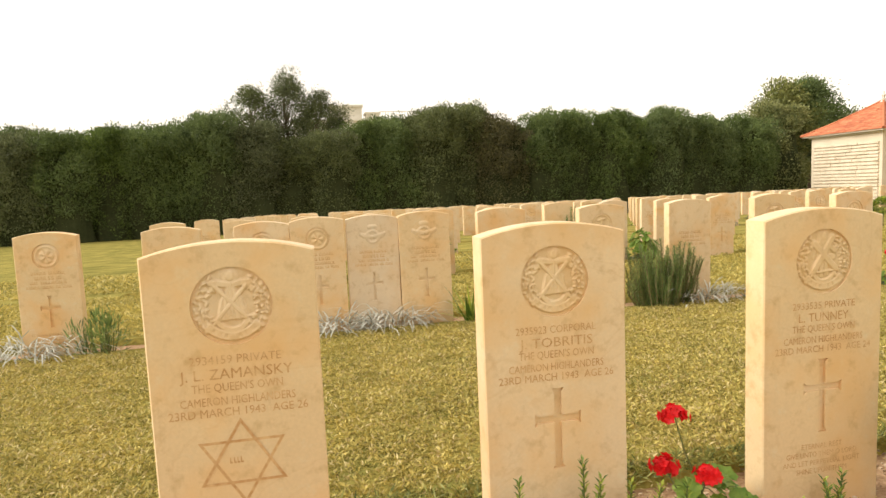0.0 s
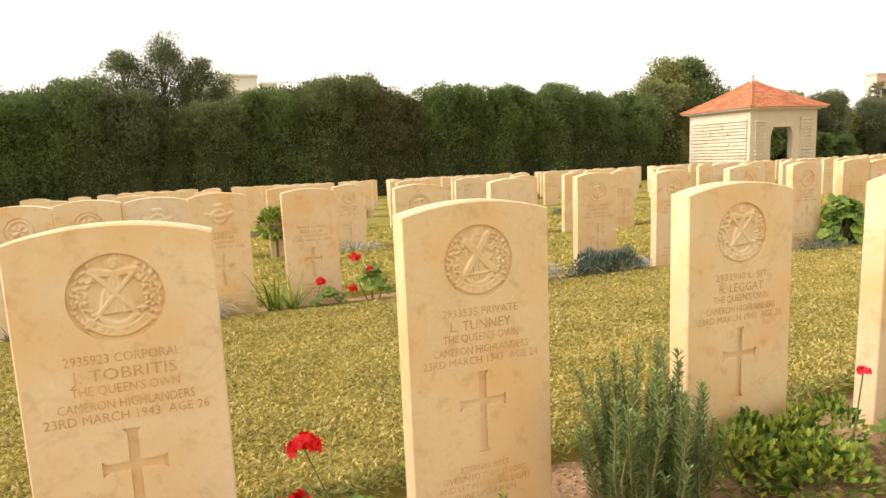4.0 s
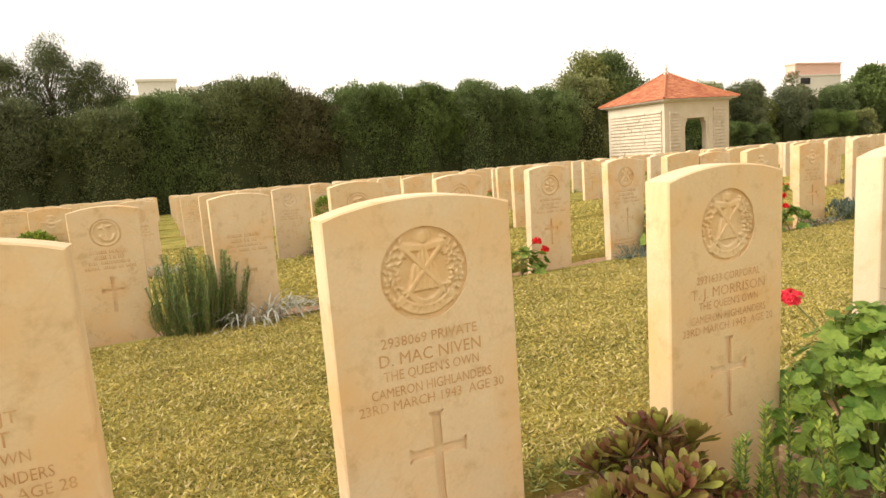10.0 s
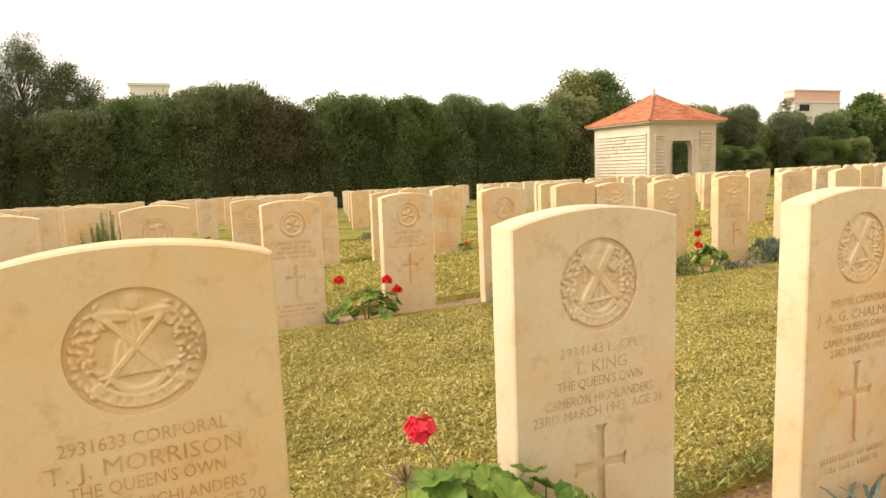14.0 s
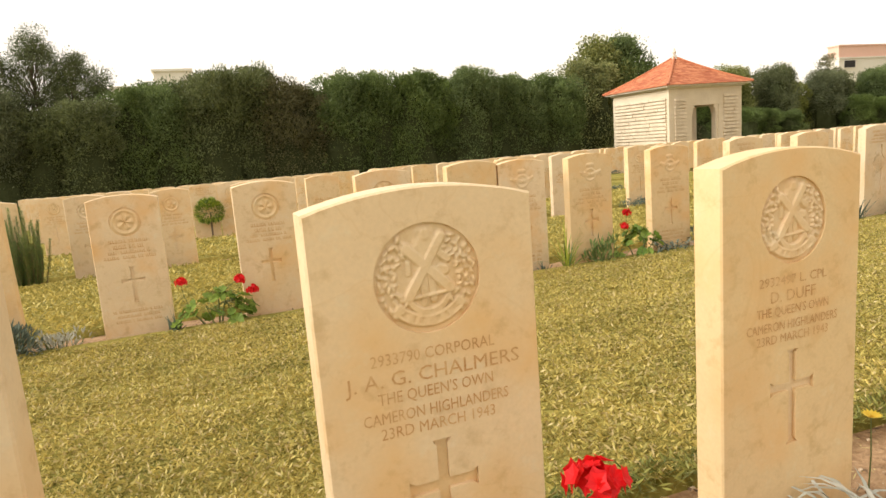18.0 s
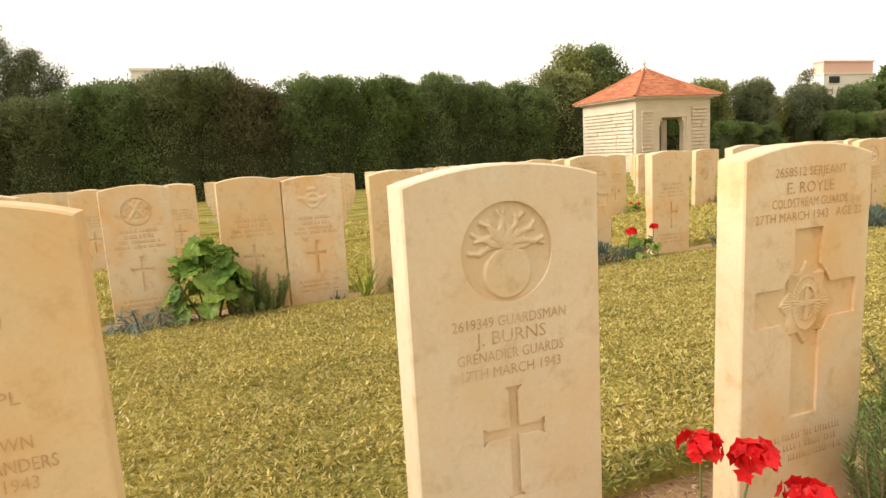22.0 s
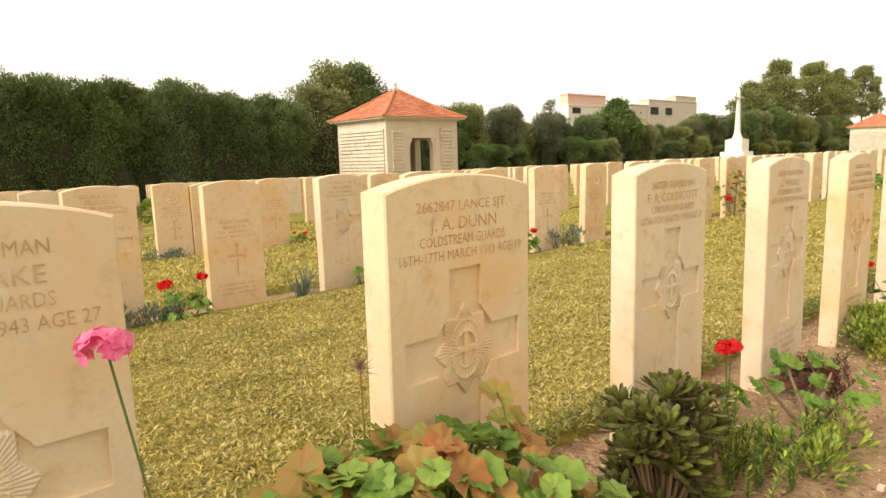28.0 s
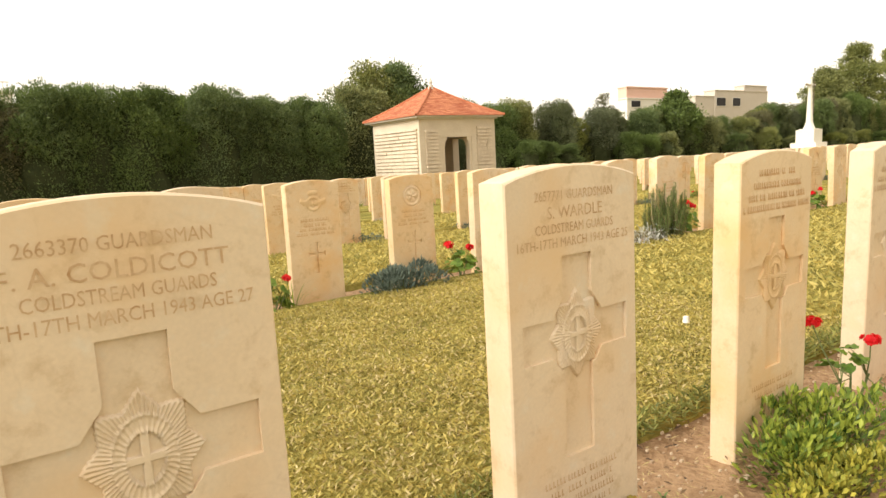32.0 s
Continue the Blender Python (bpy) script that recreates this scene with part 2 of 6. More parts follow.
M_PINK = mat("pink_petal", (0.90, 0.26, 0.42), rough=0.5, vary=0.4, scale=30, fine=90, bump=0, island=0.5, second=(0.75, 0.13, 0.28), trans=0.3)
M_PALE = mat("pale_yellow_petal", (0.92, 0.86, 0.50), rough=0.5, vary=0.4, scale=30, fine=90, bump=0, island=0.4, second=(0.90, 0.78, 0.30), trans=0.3)
M_YELLOW = mat("yellow_petal", (0.90, 0.72, 0.12), rough=0.5, vary=0.4, scale=30, fine=90, bump=0, island=0.4, second=(0.85, 0.60, 0.04), trans=0.3)
M_ASHLAR = mat("ashlar_wall", (0.70, 0.61, 0.46), rough=0.85, vary=0.3, scale=1.5, fine=18, bump=0.4, second=(0.50, 0.41, 0.29), dist=0.01)
M_COURSE = mat("rough_course_stone", (0.74, 0.64, 0.49), rough=0.9, vary=0.2, scale=2.5, fine=22, bump=0.8, island=0.4, second=(0.46, 0.37, 0.25), dist=0.02)
M_CORNICE = mat("pale_cornice", (0.74, 0.68, 0.56), rough=0.7, vary=0.3, scale=2, fine=20, bump=0.2)
M_TILE = mat("clay_roof_tile", (0.56, 0.22, 0.105), rough=0.8, vary=0.3, scale=1.2, fine=10, bump=0.4, island=0.6, second=(0.36, 0.10, 0.045), dist=0.01)
M_WHITEST = mat("white_monument_stone", (0.80, 0.75, 0.64), rough=0.7, vary=0.3, scale=1, fine=9, bump=0.2, second=(0.68, 0.62, 0.50))
M_BRONZE = mat("bronze", (0.16, 0.12, 0.06), rough=0.4, scale=6, fine=40, bump=0.1)
M_RENDER = mat("white_rendered_wall", (0.78, 0.74, 0.66), rough=0.85, vary=0.3, scale=0.4, fine=4, bump=0.1, second=(0.68, 0.63, 0.54))
# Pink and grey wall tones are lightened to paint in the distant haze.
M_PINKW = mat("pink_rendered_wall", (0.80, 0.52, 0.42), rough=0.85, vary=0.3, scale=0.4, fine=4, bump=0.1, second=(0.72, 0.45, 0.35))
M_GREYW = mat("grey_concrete_wall", (0.60, 0.53, 0.44), rough=0.9, vary=0.3, scale=0.4, fine=4, bump=0.2, second=(0.50, 0.43, 0.35))
M_PANE = mat("dark_window_pane", (0.04, 0.035, 0.035), rough=0.6, scale=1, fine=5, bump=0, spec=0.2)

# ---- building helpers ----


def link(name, me, material=None, parent=None, label=""):
    if material is not None:
        me.materials.append(material)
    ob = new(name, me)
    ob.parent = parent
    if label:
        ob["label"] = label
    return ob


def part(name, bm, material, parent, label=""):
    me = bpy.data.meshes.new(name)
    bm.to_mesh(me)
    bm.free()
    return link(name, me, material, parent, label)


def thing(name, label, category, group="", at=None):
    ob = tagged(new(name), label, category, group)
    ob.empty_display_size = 0.1
    if at is not None:
        ob.matrix_basis = at
    return ob


class Acc:
    """Gathers vertices and faces for one mesh."""

    def __init__(self):
        self.v, self.f = [], []

    def face(self, *pts):
        n = len(self.v)
        self.v.extend(pts)
        self.f.append(tuple(range(n, n + len(pts))))

    def grid(self, rows):
        """Rows of points, joined to a sheet."""
        n, w = len(self.v), len(rows[0])
        for r in rows:
            self.v.extend(r)
        for i in range(len(rows) - 1):
            for j in range(w - 1):
                a = n + i * w + j
                self.f.append((a, a + 1, a + w + 1, a + w))

    def box(self, x0, y0, z0, x1, y1, z1):
        n = len(self.v)
        self.v.extend([(x, y, z) for z in (z0, z1) for y in (y0, y1) for x in (x0, x1)])
        for q in ((0, 2, 3, 1), (4, 5, 7, 6), (0, 1, 5, 4), (2, 6, 7, 3), (0, 4, 6, 2), (1, 3, 7, 5)):
            self.f.append(tuple(n + i for i in q))

    def tube(self, pts, r0, r1, sides=5):
        pts = [Vector(p) for p in pts]
        rows = []
        for i, p in enumerate(pts):
            d = (pts[min(i + 1, len(pts) - 1)] - pts[max(i - 1, 0)]).normalized()
            a = d.orthogonal().normalized()
            b = d.cross(a)
            r = r0 + (r1 - r0) * i / (len(pts) - 1)
            rows.append([tuple(p + r * (a * math.cos(t) + b * math.sin(t))) for t in [2 * math.pi * k / sides for k in range(sides + 1)]])
        self.grid(rows)

    def blade(self, p, d, length, width, bend=0.5, segs=3, side=None):
        """A narrow leaf that starts at p in the direction d and bends down."""
        p, d = Vector(p), Vector(d).normalized()
        s = side or d.cross(Vector((0, 0, 1)))
        s = (s if s.length > 1e-3 else Vector((1, 0, 0))).normalized()
        rows = []
        for i in range(segs + 1):
            u = i / segs
            w = width * (0.55 + 0.9 * u * (1 - u) * 2) * (1 - u ** 3) * 0.5
            rows.append([tuple(p - s * w), tuple(p + s * w)])
            d = (d - Vector((0, 0, bend / segs))).normalized()
            p = p + d * length / segs
        self.grid(rows)

    def leaf(self, c, n, up, size, lobes=7, cup=0.24, depth=0.10):
        """A round lobed leaf with centre c and normal n: toothed rim, pleats along the veins, a notch at its stalk."""
        c, n = Vector(c), Vector(n).normalized()
        a = n.orthogonal().normalized()
        b = n.cross(a)
        k, m = len(self.v), 28
        self.v.append(tuple(c - n * size * cup))
        for ring in (0.5, 1.0):
            for i in range(m):
                t = 2 * math.pi * i / m
                rim = 1 - depth * (1 - abs(math.cos(lobes * t / 2))) + (0.05 if i % 2 else -0.03)
                r = size * ring * (1 + (rim - 1) * ring) * (0.35 if i == 0 else 1)
                lift = (0.14 * math.sin(2 * t + up) + 0.09 * math.cos(lobes * t)) * ring - cup * (1 - ring) * 0.6
                self.v.append(tuple(c + r * (a * math.cos(t + up) + b * math.sin(t + up)) + n * size * lift))
        for i in range(m):
            j = (i + 1) % m
            self.f.append((k, k + 1 + i, k + 1 + j))
            self.f.append((k + 1 + i, k + 1 + m + i, k + 1 + m + j, k + 1 + j))

    def spoon(self, p, d, n, length, width):
        """A fleshy leaf, narrow at its foot and rounded at its tip."""
        p, d = Vector(p), Vector(d).normalized()
        s = d.cross(Vector(n))
        s = (s if s.length > 1e-3 else d.orthogonal()).normalized()
        up = s.cross(d)
        rows = []
        for u, w, z in ((0, 0.25, 0), (0.45, 0.6, 0.03), (0.75, 1.0, 0.06), (0.92, 0.8, 0.10), (1.0, 0.3, 0.13)):
            q = p + d * length * u + up * length * z
            e = s * width * w * 0.5
            rows.append([tuple(q - e + up * width * 0.08 * w), tuple(q), tuple(q + e + up * width * 0.08 * w)])
        self.grid(rows)

    def oval(self, p, d, n, length, width, cup=0.15):
        """A small pointed oval leaf with a fold."""
        p, d = Vector(p), Vector(d).normalized()
        n = Vector(n)
        s = d.cross(n)
        s = (s if s.length > 1e-3 else d.orthogonal()).normalized()
        up = s.cross(d)
        k = len(self.v)
        mid = p + d * length * 0.55
        for q in (p, mid - s * width / 2 + up * cup * width, p + d * length, mid + s * width / 2 + up * cup * width, mid):
            self.v.append(tuple(q))
        for q in ((0, 4, 1), (1, 4, 2), (0, 3, 4), (3, 2, 4)):
            self.f.append(tuple(k + i for i in q))

    def mesh(self, name, smooth=False):
        me = bpy.data.meshes.new(name)
        me.from_pydata(self.v, [], self.f)
        if smooth:
            me.polygons.foreach_set("use_smooth", [True] * len(me.polygons))
        me.update()
        return me

    def part(self, name, material, parent=None, label="", smooth=False):
        return link(name, self.mesh(name, smooth), material, parent, label)


def cloud_mesh(name, pts, dirs, length, width, rng):
    """Many loose four-cornered leaves: one at each point, along its direction."""
    n = len(pts)
    side = np.cross(dirs, rng.normal(size=(n, 3)))
    side /= np.linalg.norm(side, axis=1)[:, None] + 1e-9
    size = rng.uniform(0.6, 1.3, (n, 1))
    mid = pts + dirs * length * size * 0.5
    co = np.stack([pts, mid - side * width * size / 2, pts + dirs * length * size, mid + side * width * size / 2], 1).reshape(-1, 3)
    me = bpy.data.meshes.new(name)
    me.vertices.add(4 * n)
    me.vertices.foreach_set("co", co.astype(np.float32).ravel())
    me.loops.add(4 * n)
    me.loops.foreach_set("vertex_index", np.arange(4 * n, dtype=np.int32))
    me.polygons.add(n)
    me.polygons.foreach_set("loop_start", np.arange(0, 4 * n, 4, dtype=np.int32))
    me.update(calc_edges=True)
    return me


# ---- ground ----
SLOPE, FALL = 0.025, 0.0285
BASE = -0.045
ROWS_Y = [0.0] + [3.1 * k for k in range(1, 9)]
BED_FRONT, BED_BACK = 0.11, 0.29
PLOT_X0, PLOT_X1 = -1.85, 74.0


def level(y):
    """The lawn falls away gently from the front row, a little more steeply past the second."""
    y = min(max(y, 0.0), 34.0)
    return BASE - SLOPE * min(y, 3.1) - FALL * max(y - 3.1, 0.0)


def build_ground():
    xs = [-300, -80, -30, -12, -6, PLOT_X0 - 0.04, PLOT_X0] + [PLOT_X0 + 0.12 * k for k in range(1, 160)] + [18 + 1.5 * k for k in range(38)] + [PLOT_X1, PLOT_X1 + 0.04, 90, 140, 250, 600]
    xs = sorted(set(round(x, 3) for x in xs))
    ys = {-300.0, -60.0, -20.0, -6.0, -3.0, -2.0, 28.0, 34.0, 60.0, 120.0, 500.0}
    for k, y in enumerate(ROWS_Y):
        f = 0.64 if k == 0 else BED_FRONT
        ys |= {y - f, y - f + 0.03, y + BED_BACK - 0.03, y + BED_BACK, y + 1.2, y + 2.0}
        if k < 3:
            ys |= {y - f + 0.03 + (f + BED_BACK - 0.06) * i / 8 for i in range(1, 8)}
    ys = sorted(round(y, 4) for y in ys)

    def soil(x, y):
        if not PLOT_X0 - 0.001 <= x <= PLOT_X1 + 0.001:
            return False
        return any(ry - (0.64 if k == 0 else BED_FRONT) + 0.02 <= y <= ry + BED_BACK - 0.02 for k, ry in enumerate(ROWS_Y))

    verts, faces, slots = [], [], []
    for y in ys:
        for x in xs:
            z = level(y)
            if soil(x, y):
                z -= 0.0 - 0.018 * noise.noise((x * 5, y * 5, 0))
            else:
                z += 0.045
            jitter = 0.02 * noise.noise((x * 6, y, 3)) if -2 < x < 18 else 0
            verts.append((x, y + jitter, z))
    w = len(xs)
    for j in range(len(ys) - 1):
        for i in range(w - 1):
            a = j * w + i
            faces.append((a, a + 1, a + w + 1, a + w))
            slots.append(1 if soil((xs[i] + xs[i + 1]) / 2, (ys[j] + ys[j + 1]) / 2) else 0)
    me = bpy.data.meshes.new("ground")
    me.from_pydata(verts, [], faces)
    me.materials.append(M_LAWN)
    me.materials.append(M_SOIL)
    me.polygons.foreach_set("material_index", slots)
    me.update()
    tagged(new("ground", me), "mown lawn with strips of bare soil for flower beds", "lawn", kind="structure")


build_ground()


def grass(name, x0, x1, y0, y1, count, length, width, material, seed, label):
    rng = np.random.default_rng(seed)
    x, y = rng.uniform(x0, x1, count), rng.uniform(y0, y1, count)
    lump = np.sin(x * 7 + np.sin(y * 9) * 2) * np.sin(y * 6 + np.sin(x * 5) * 2)
    lump = lump + 1.1 * np.sin(x * 58 + 2 * np.sin(y * 31)) * np.sin(y * 52 + 2 * np.sin(x * 27))
    z = BASE + 0.045 - SLOPE * np.clip(y, 0, 3.1) - FALL * np.clip(y - 3.1, 0, None) + 0.006 * lump
    az = rng.uniform(0, 2 * np.pi, count)
    el = np.radians(rng.uniform(2, 50, count))
    d = np.stack([np.cos(az) * np.cos(el), np.sin(az) * np.cos(el), np.sin(el)], 1)
    me = cloud_mesh(name, np.stack([x, y, z + rng.uniform(-0.006, 0.35 * length, count)], 1), d, length, width, rng)
    tagged(link(name, me, material), label, "grass", kind="stuff")


grass("lawn_grass", -1.6, 13.5, 0.27, 2.86, 640000, 0.0225, 0.0064, M_GRASS, 1, "short coarse yellow-green lawn grass behind the front headstones")
grass("lawn_grass", -1.6, 13.5, 0.27, 2.86, 110000, 0.024, 0.006, M_STRAW, 2, "dry straw-coloured blades in the lawn")
grass("lawn_grass", -6, 24, 3.38, 5.96, 150000, 0.05, 0.013, M_GRASS, 3, "short yellow-green lawn grass between the rows")
grass("lawn_grass", 13.5, 34, 0.27, 2.86, 90000, 0.05, 0.014, M_GRASS, 4, "short yellow-green lawn grass between the rows")
grass("lawn_grass", -12, 30, 6.5, 9.0, 70000, 0.06, 0.02, M_GRASS, 5, "short yellow-green lawn grass farther off")
grass("lawn_grass", -3, 15, -2.4, -0.66, 60000, 0.02, 0.006, M_GRASS, 6, "short yellow-green lawn grass of the path before the graves")
grass("lawn_edge_grass", -1.9, 15.5, 0.225, 0.335, 24000, 0.038, 0.0055, M_EDGE, 7, "longer green grass hanging over the cut lawn edge")


def soil_litter():
    rng = random.Random(4)
    acc = Acc()
    for _ in range(9000):
        k = rng.choice((0, 0, 0, 1))
        x = rng.uniform(-1.5, 15)
        y = ROWS_Y[k] + rng.uniform(-0.6 if k == 0 else -0.22, 0.25)
        z = level(y) + 0.022
        a = rng.uniform(0, 6.28)
        s = rng.uniform(0.008, 0.03)
        acc.oval((x, y, z), (math.cos(a), math.sin(a), rng.uniform(-0.1, 0.3)), (rng.uniform(-0.4, 0.4), rng.uniform(-0.4, 0.4), 1), s, s * rng.uniform(0.15, 0.6))
    tagged(acc.part("dry_leaf_litter", M_LITTER), "dry leaf scraps and twigs on the bare soil", "litter", kind="stuff")
    acc = Acc()
    for _ in range(8000):
        x, y = rng.uniform(-1.5, 15), rng.uniform(-0.6, 0.25)
        a = rng.uniform(0, 6.28)
        acc.oval((x, y, level(y) + 0.02), (math.cos(a), math.sin(a), rng.uniform(-0.05, 0.15)), (rng.uniform(-0.3, 0.3), rng.uniform(-0.3, 0.3), 1), rng.uniform(0.012, 0.04), rng.uniform(0.002, 0.005))
    tagged(acc.part("straw_litter", M_STRAW), "pale straw and dead blades strewn on the soil", "litter", kind="stuff")
    acc = Acc()
    for _ in range(6000):
        x, y = rng.uniform(-1.5, 15), rng.uniform(-0.6, 0.25)
        s = rng.uniform(0.0015, 0.007) * (1.8 if rng.random() < 0.06 else 1)
        z = level(y) + 0.012
        acc.box(x, y, z, x + s * 1.6, y + s * 1.2, z + s)
    tagged(acc.part("soil_pebbles", M_PEBBLE), "small pale pebbles and clods on the soil", "pebbles", kind="stuff")


soil_litter()

# ---- headstones ----
W, TH = 0.381, 0.076
SHOULDER, APEX = 0.787, 0.815


def outline(inset=0.0):
    w, lo = W / 2 - inset, -0.16
    pts = [(-w, lo), (w, lo), (w, SHOULDER - inset)]
    rise = APEX - SHOULDER
    rad = (rise * rise + (W / 2) ** 2) / (2 * rise)
    for i in range(1, 14):
        x = w * (1 - 2 * i / 14)
        pts.append((x, APEX - rad + math.sqrt(rad * rad - x * x) - inset))
    pts.append((-w, SHOULDER - inset))
    return pts


def circle(cx, cz, r, n=40):
    return [(cx + r * math.cos(2 * math.pi * i / n), cz + r * math.sin(2 * math.pi * i / n)) for i in range(n)]


def latin(top, bottom, mid, half, t, flare):
    """A slender cross with widened ends."""
    h, f = t / 2, flare / 2
    return [(-f, top), (f, top), (h, top - 0.010), (h, mid + h), (half - 0.010, mid + h), (half, mid + f), (half, mid - f), (half - 0.010, mid - h), (h, mid - h), (h, bottom + 0.010),
            (f, bottom), (-f, bottom), (-h, bottom + 0.010), (-h, mid - h), (-half + 0.010, mid - h), (-half, mid - f), (-half, mid + f), (-half + 0.010, mid + h), (-h, mid + h), (-h, top - 0.010)][::-1]


def broad(top, bottom, z0, z1, half, t):
    """A broad cross with hollowed inner corners."""
    n = 0.03
    right = [(t, top), (t, z1 + n + 0.012), (t + n * 0.9, z1 + 0.006), (t + n, z1), (half, z1), (half, z0), (t + n, z0), (t + n * 0.3, z0 - n * 0.9), (t, z0 - n), (t, bottom)]
    return right + [(-x, z) for x, z in right[::-1]]


def slab_mesh(name, holes, depth=0.0085):
    """A headstone with an arched top, eased edges and sunk panels on its front (towards -y)."""
    bm = bmesh.new()

    def ring(pts, y):
        return [bm.verts.new((x, y, z)) for x, z in pts]

    def edges(vs):
        return [bm.edges.new((vs[i], vs[(i + 1) % len(vs)])) for i in range(len(vs))]

    def bridge(a, b):
        for i in range(len(a)):
            j = (i + 1) % len(a)
            bm.faces.new((a[i], a[j], b[j], b[i]))

    front, out0 = ring(outline(0.0035), 0.0), ring(outline(), 0.0035)
    out1, back = ring(outline(), TH - 0.0035), ring(outline(0.0035), TH)
    es = edges(front)
    sunk = []
    for pts in holes:
        a = ring(pts, 0.0)
        es += edges(a)
        sunk.append((a, ring([(x * 1.0, z) for x, z in pts], depth)))
    bmesh.ops.triangle_fill(bm, use_beauty=True, use_dissolve=False, edges=es, normal=(0, -1, 0))
    bridge(front, out0)
    bridge(out0, out1)
    bridge(out1, back)
    bm.faces.new(back)
    for a, b in sunk:
        bridge(a, b)
    bmesh.ops.recalc_face_normals(bm, faces=bm.faces)
    me = bpy.data.meshes.new(name)
    bm.to_mesh(me)
    bm.free()
    return me


def panel_floor(name, pts, depth=0.0085):
    bm = bmesh.new()
    vs = [bm.verts.new((x, depth, z)) for x, z in pts]
    es = [bm.edges.new((vs[i], vs[(i + 1) % len(vs)])) for i in range(len(vs))]
    bmesh.ops.triangle_fill(bm, use_beauty=True, use_dissolve=False, edges=es, normal=(0, -1, 0))
    me = bpy.data.meshes.new(name)
    bm.to_mesh(me)
    bm.free()
    return me


def smooth(e0, e1, x):
    t = min(max((x - e0) / (e1 - e0), 0), 1)
    return t * t * (3 - 2 * t)


def near_line(u, v, x0, y0, x1, y1, w):
    """1 on the stroke from one point to the other, falling to 0 at w."""
    dx, dy = x1 - x0, y1 - y0
    t = min(max(((u - x0) * dx + (v - y0) * dy) / (dx * dx + dy * dy), 0), 1)
    return 1 - smooth(w * 0.55, w, math.hypot(u - x0 - t * dx, v - y0 - t * dy))


def wreath_leaves():
    """Leaf and thistle lumps of the wreath: (x, y, half length, half width, turn, height)."""
    rng = random.Random(17)
    out = []
    for s in (-1, 1):
        for k in range(13):
            a = 0.62 + 1.72 * k / 12
            for lane in (0.63, 0.76, 0.89):
                q, b = lane + rng.uniform(-0.03, 0.03), a + rng.uniform(-0.06, 0.06)
                out.append((s * q * math.sin(b), q * math.cos(b), rng.uniform(0.075, 0.105), rng.uniform(0.038, 0.055), rng.uniform(0, 3.1), rng.uniform(0.55, 0.95)))
    return out


WREATH = wreath_leaves()


def thistle_frame(u, v):
    """Thistle branches on both sides, a ledge and a scroll below."""
    r, a = math.hypot(u, v), math.atan2(u, v)
    h = 0.7 * near_line(u, v, -0.52, -0.36, 0.58, -0.28, 0.045)
    if r > 0.5:
        for x, y, p, q, turn, top in WREATH:
            dx, dy = u - x, v - y
            if dx * dx + dy * dy < p * p:
                c, s = math.cos(turn), math.sin(turn)
                d = math.hypot((dx * c + dy * s) / p, (dy * c - dx * s) / q)
                h = max(h, top * (1 - smooth(0.45, 1.0, d)))
    if v < -0.34:
        h = max(h, 0.7 * (1 - smooth(0.05, 0.08, abs(math.hypot(u, v + 0.22) - 0.40))))
    if abs(a) > 2.2:
        band = 1 - smooth(0.10, 0.13, abs(r - 0.78))
        h = max(h, band * (0.8 - 0.2 * smooth(0.1, 0.7, math.cos(a * 23 + 1.5 * math.sin(a * 9))) * (1 - smooth(0.04, 0.07, abs(r - 0.78)))))
    return h


def relief_highland(u, v):
    """A saint behind a broad saltire in a thistle wreath."""
    h = max(thistle_frame(u, v), 0.55 * near_line(u, v, 0.0, 0.60, 0.0, 0.20, 0.27), 0.75 * near_line(u, v, 0, 0.76, 0, 0.80, 0.13), 0.35 * (1 - smooth(0.17, 0.20, math.hypot(u, v - 0.76))))
    h = max(h, 0.6 * near_line(u, v, -0.16, 0.56, -0.40, 0.50, 0.09), 0.6 * near_line(u, v, 0.16, 0.50, 0.40, 0.30, 0.10), 0.55 * near_line(u, v, 0.24, 0.12, 0.34, 0.10, 0.12), 0.5 * near_line(u, v, -0.34, 0.30, -0.34, 0.12, 0.07))
    h = max(h, 0.45 * near_line(u, v, -0.06, 0.0, -0.08, -0.45, 0.09), 0.45 * near_line(u, v, 0.07, 0.0, 0.10, -0.40, 0.09))
    h = max(h, 0.84 * near_line(u, v, -0.36, 0.56, 0.42, -0.24, 0.125), 0.88 * near_line(u, v, 0.30, 0.72, -0.36, -0.30, 0.125))
    return h * (1 - smooth(0.93, 0.985, math.hypot(u, v)))


def relief_saint(u, v):
    """A robed saint with spread arms before a slender saltire, in a thistle wreath."""
    h = max(thistle_frame(u, v), 0.85 * near_line(u, v, 0, 0.74, 0, 0.79, 0.14), 0.4 * (1 - smooth(0.18, 0.21, math.hypot(u, v - 0.75))))
    if -0.36 < v < 0.62:
        half = 0.17 + 0.26 * (0.62 - v) / 0.98 - 0.07 * smooth(0.1, 0.35, v)
        fold = 0.10 * math.cos(u * 34 / (half + 0.4) + 2 * v)
        h = max(h, (0.68 + fold) * (1 - smooth(half - 0.06, half, abs(u))))
    for s in (-1, 1):
        h = max(h, 0.8 * near_line(u, v, 0.10 * s, 0.55, 0.46 * s, 0.60, 0.11), 0.6 * near_line(u, v, 0.42 * s, 0.56, 0.50 * s, 0.40, 0.08))
        h = max(h, 0.95 * near_line(u, v, -0.36 * s, 0.50, 0.34 * s, -0.30, 0.065))
    return h * (1 - smooth(0.93, 0.985, math.hypot(u, v)))


